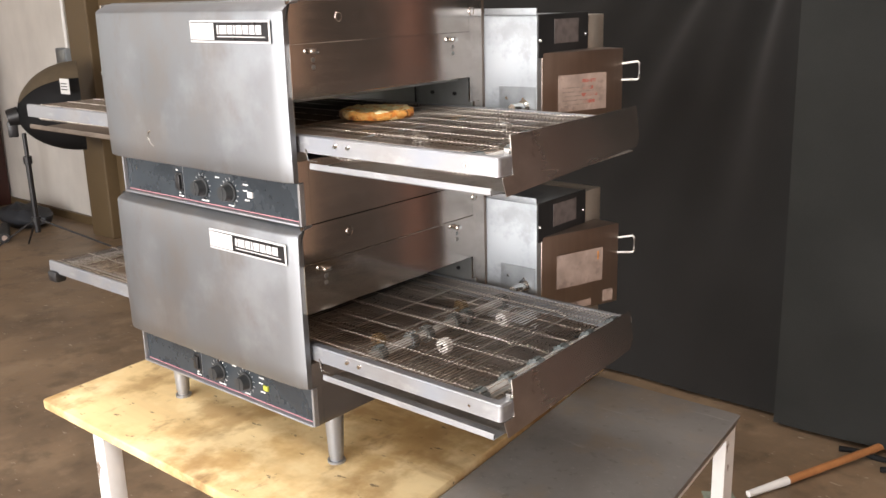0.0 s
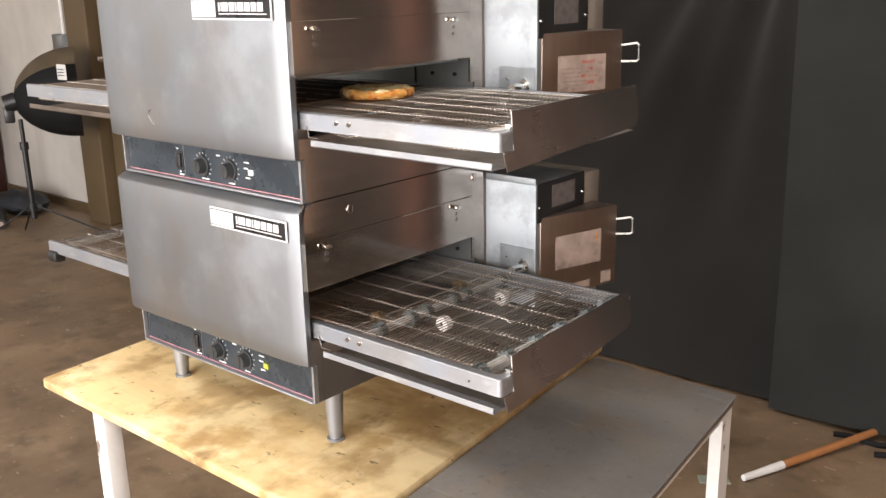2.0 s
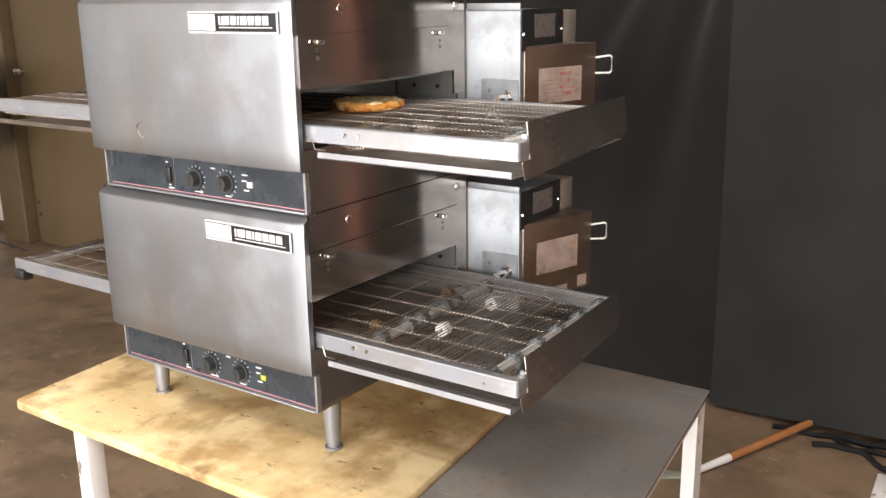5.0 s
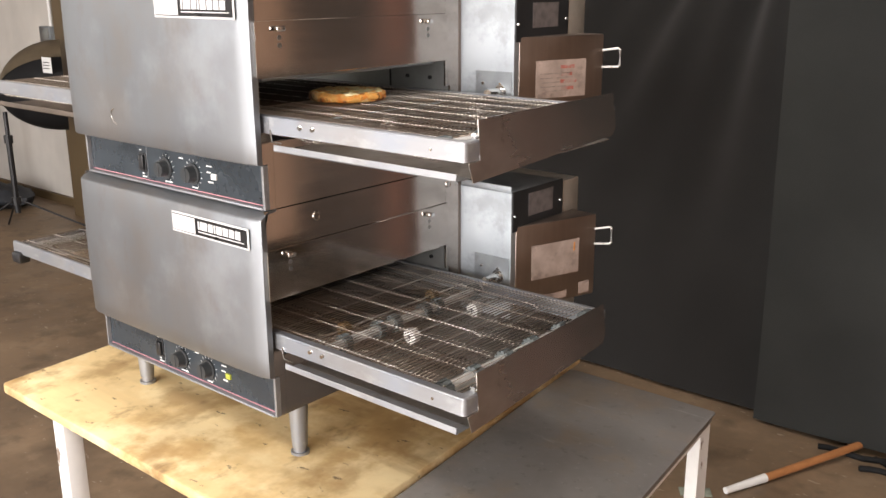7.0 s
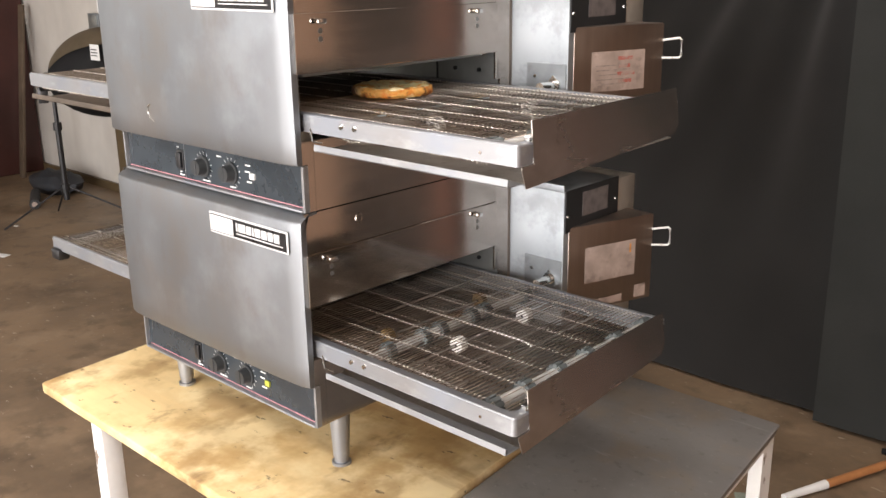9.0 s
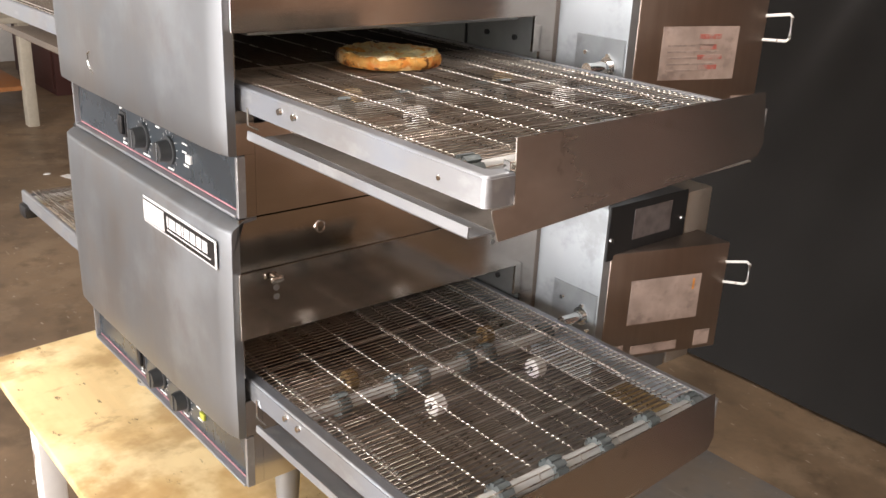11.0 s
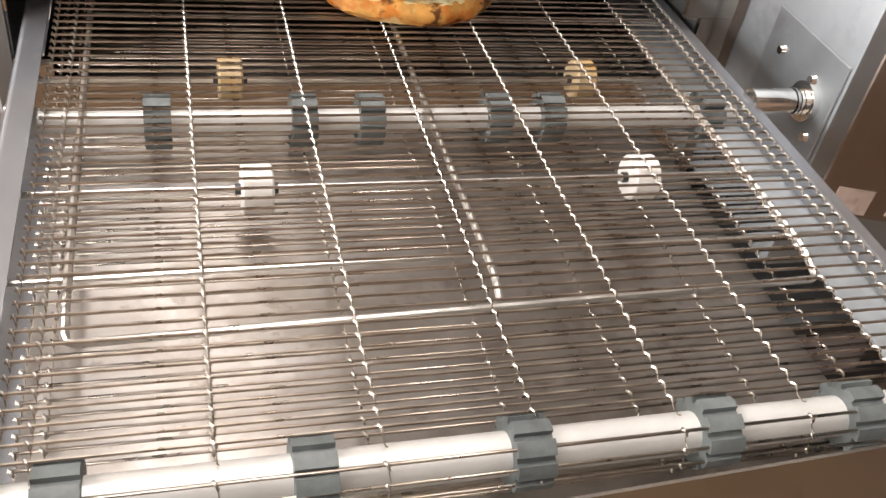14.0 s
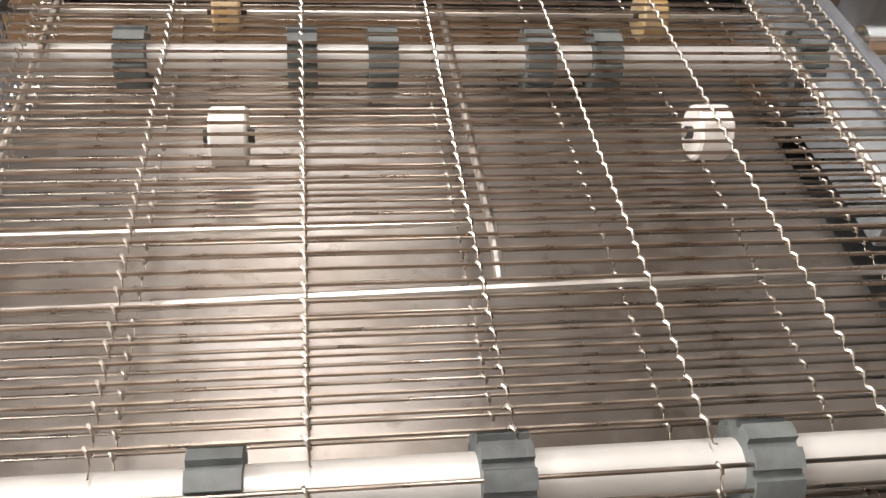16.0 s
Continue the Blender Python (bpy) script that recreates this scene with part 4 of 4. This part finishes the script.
bmesh.ops.transform(card, matrix=TURN_BACK, verts=card.verts)
part("label_card", card, WHITE, softbox, "white card label with unreadable print")
bm = B()
for k in range(3):
    box(bm, 0.215, 0.285, -0.0675, -0.0645, 1.080 + 0.018 * k, 1.086 + 0.018 * k)
bmesh.ops.transform(bm, matrix=TURN_BACK, verts=bm.verts)
part("printed_line", bm, PLASTIC, softbox)
bm = B()
cyl(bm, (-0.30, 0, 0.90), (-0.23, 0, 0.915), 0.055, 0.06, 16)
box(bm, -0.31, -0.25, -0.03, 0.03, 0.78, 0.88, 0.006)
part("lamp_head", bm, PLASTIC, softbox, "black lamp head")
bm = B()
cyl(bm, (-0.22, 0, 0.20), (-0.22, 0, 0.80), 0.014, n=10)
cyl(bm, (-0.22, 0, 0.14), (-0.22, 0, 0.62), 0.019, n=10)
cyl(bm, (-0.22, 0, 0.60), (-0.22, 0, 0.65), 0.028, n=10)
cyl(bm, (-0.22, 0, 0.20), (-0.22, 0, 0.245), 0.030, n=10)
part("pole", bm, PLASTIC, softbox, "black tripod pole")
for a in (-20, 100, 215):
    u, v = math.cos(radians(a)), math.sin(radians(a))
    part("tripod_leg", sweep(B(), [(-0.22 + 0.025 * u, 0.025 * v, 0.225), (-0.22 + 0.47 * u, 0.26 * v, 0.010)], 0.0065, 8), PLASTIC, softbox)

softbox.rotation_euler = (0, 0, radians(62))

socket = group_thing("socket_box", (-5.29, 2.44, 1.235), "grey metal socket box with a conduit on the wall", "socket")
part("box_body", box(B(), -0.075, 0.075, -0.05, 0.009, -0.06, 0.06, 0.006), GALV, socket)
part("cover_plate", box(B(), -0.060, 0.060, -0.056, -0.0505, -0.05, 0.05, 0.003), INNER, socket)
part("conduit", cyl(B(), (0.03, -0.012, 0.06), (0.03, -0.012, 2.9), 0.011, n=10), LEG_WHITE, socket, "thin white conduit")

door_knob = B()
cyl(door_knob, (-4.60, 2.362, 1.15), (-4.60, 2.32, 1.15), 0.012, n=12)
cyl(door_knob, (-4.60, 2.325, 1.15), (-4.60, 2.30, 1.15), 0.026, 0.018, 16)
part("door_knob", door_knob, CHROME, door, "small brass door knob")
for hz in (0.20, 0.28):
    part("bolt_hole", cyl(B(), (-4.62, 2.361, hz), (-4.62, 2.357, hz), 0.012, n=10), PLASTIC, door)

MAROON = mat("dark_red_paint", (0.055, 0.018, 0.014), 0.55, 0, 0.3, 3)
cab = group_thing("metal_cabinet", (-6.95, 2.10, 0), "dark red metal cabinet against the wall", "cabinet")
part("body", box(B(), -0.55, 0.45, -0.30, 0.33, 0.0, 2.0, 0.01), MAROON, cab)
part("cabinet_door", box(B(), -0.53, 0.43, -0.318, -0.301, 0.05, 1.95, 0.004), MAROON, cab)
plank = thing("wood_plank", box(B(), -0.03, 0.03, -0.012, 0.012, 0, 1.35, 0.002), mat("dark_plank", (0.10, 0.07, 0.045), 0.7, 0, 0.3, 12, 0.2, 80, (1, 1, 0.1)), "dark wooden plank leaning on the wall", "plank")
plank.matrix_world = pose(-6.35, 2.18, 0, -8, 0, 6)
bag = B()
bmesh.ops.create_uvsphere(bag, u_segments=24, v_segments=12, radius=1)
for v in bag.verts:
    n1 = noise.noise(v.co * 2.1)
    v.co = Vector((v.co.x * 0.30 * (1 + 0.2 * n1), v.co.y * 0.16, max(-0.85, v.co.z) * 0.085 * (1 + 0.5 * n1) + 0.072))
tb = thing("tool_bag", bag, mat("black_bag_cloth", (0.014, 0.016, 0.02), 0.6, 0, 0.4, 12, 0.4, 60), "low black cloth bag lying against the wall", "bag")
tb.location = (-5.66, 2.14, 0)
bm = B()
cyl(bm, (0, 0, 0.035), (-0.34, 0.16, 0.035), 0.035, n=18)
tube = thing("rolled_mat", bm, mat("black_rubber", (0.02, 0.02, 0.02), 0.6, 0, 0.3, 20), "short black rolled tube lying on the floor", "tube")
tube.location = (-5.24, 1.78, 0)
part("tube_core", cyl(B(), (0.003, -0.0015, 0.035), (-0.01, 0.005, 0.035), 0.019, n=14), PAPER, tube, "pale cardboard core")
structure("baseboard", box(B(), -7.5, -4.955, 2.425, 2.449, 0, 0.06), BROWN, "dark brown base strip along the wall")

# workbench further back
bench = group_thing("workbench", (-6.28, 1.12, 0), "old workbench with a pale rail and a brown lower shelf", "workbench")
BENCH = mat("bench_paint", (0.42, 0.38, 0.30), 0.6, 0, 0.2, 4)
part("benchtop", box(B(), -0.9, 0.75, -0.45, 0.30, 0.70, 0.74, 0.006), BENCH, bench)
part("rail", box(B(), -0.85, 0.70, -0.43, -0.40, 0.58, 0.699, 0.004), BENCH, bench)
part("lower_shelf", box(B(), -0.85, 0.62, -0.36, 0.25, 0.24, 0.27, 0.004), BROOM_WOOD, bench, "brown wooden lower shelf")
for lx in (-0.84, 0.60):
    for ly in (-0.44, 0.20):
        part("leg", box(B(), lx, lx + 0.09, ly, ly + 0.07, 0, 0.699, 0.004), BENCH, bench)

CABLE = mat("dull_black_rubber", (0.010, 0.010, 0.010), 0.85, 0, 0.3, 30, spec=0.2)
SCRAP = mat("grey_green_cloth", (0.20, 0.22, 0.17), 0.9, 0, 0.35, 40)
# broom, cables and scraps on the floor
broom = group_thing("broom", (0.21, 1.79, 0), "wooden broom handle with a white tip lying on the floor", "broom")
d = Vector((0.40, 0.915, 0.03)).normalized()
part("handle", cyl(B(), (0.03 * d.x, 0.03 * d.y, 0.016), (0.56 * d.x, 0.56 * d.y, 0.035), 0.0135, n=14), BROOM_WOOD, broom, "reddish-brown varnished wood")
part("white_tip", cyl(B(), (-0.13 * d.x, -0.13 * d.y, 0.014), (0.04 * d.x, 0.04 * d.y, 0.017), 0.0110, 0.0148, 14), LEG_WHITE, broom, "chipped white painted tip")
for pts in ([(0.28, 2.17), (0.46, 2.19), (0.64, 2.21), (0.90, 2.20), (1.25, 2.16)], [(0.46, 2.20), (0.59, 2.13), (0.69, 2.04), (0.82, 1.90), (0.95, 1.70)], [(0.44, 2.10), (0.62, 2.15), (0.85, 2.11), (1.25, 2.05)]):
    c = B()
    fine = []
    for a, b in zip(pts, pts[1:]):
        fine += [(a[0] + (b[0] - a[0]) * q / 6, a[1] + (b[1] - a[1]) * q / 6 + 0.010 * math.sin(q), 0.0105) for q in range(6)]
    sweep(c, fine, 0.0105, 8)
    thing("floor_cable", c, CABLE, "black cable lying loose on the floor", "cable", "cables on the floor")
for x, y, sx, sy, r in ((-4.32, 1.16, 0.10, 0.05, 20), (-4.44, 1.07, 0.03, 0.03, 50), (-4.9, 1.5, 0.03, 0.02, 10)):
    ob = thing("paper_scrap", box(B(), -sx / 2, sx / 2, -sy / 2, sy / 2, 0, 0.003), WHITE, "small white paper scrap on the concrete floor", "paper", "paper scraps")
    ob.matrix_world = pose(x, y, 0.0005, 0, 0, r)

# Thin white strip for the pale line along the foot of the backdrop.
strip = thing("batten", box(B(), 0.0, 1.3, -0.012, 0.012, 0, 0.012, 0.002), LEG_WHITE, "narrow white strip on the floor at the foot of the backdrop", "batten")
strip.matrix_world = pose(0.18, 2.40, 0, 0, 0, 0.4)
sheet = thing("folded_sheet", box(B(), 0, 0.30, 0, 0.28, 0, 0.012, 0.004), LEG_WHITE, "pale folded sheet lying on the floor beside the cables", "sheet")
sheet.matrix_world = pose(0.69, 1.72, 0.0005, 0, 0, 3)
scrap = thing("cloth_scrap", box(B(), -0.05, 0.05, -0.025, 0.025, 0, 0.006, 0.002), SCRAP, "small grey-green scrap on the floor behind the table", "scrap")
scrap.matrix_world = pose(0.08, 1.62, 0.0005, 0, 0, 35)

# marks on the ovens
mark = sweep(B(), [(-0.396, -0.0128, 0.138), (-0.405, -0.0128, 0.134), (-0.406, -0.0128, 0.123), (-0.400, -0.0128, 0.113), (-0.388, -0.0128, 0.108)], 0.0017, 6)
part("dent", mark, CHROME, high, "small crescent dent in the cover")
for kx, ky in ((0.075, 0.60), (0.105, 0.675)):
    bm = B()
    cyl(bm, (kx, ky, 0.087), (kx, ky, 0.066), 0.016, 0.014, 18)
    part("rubber_foot", bm, PLASTIC, low, "black rubber foot")
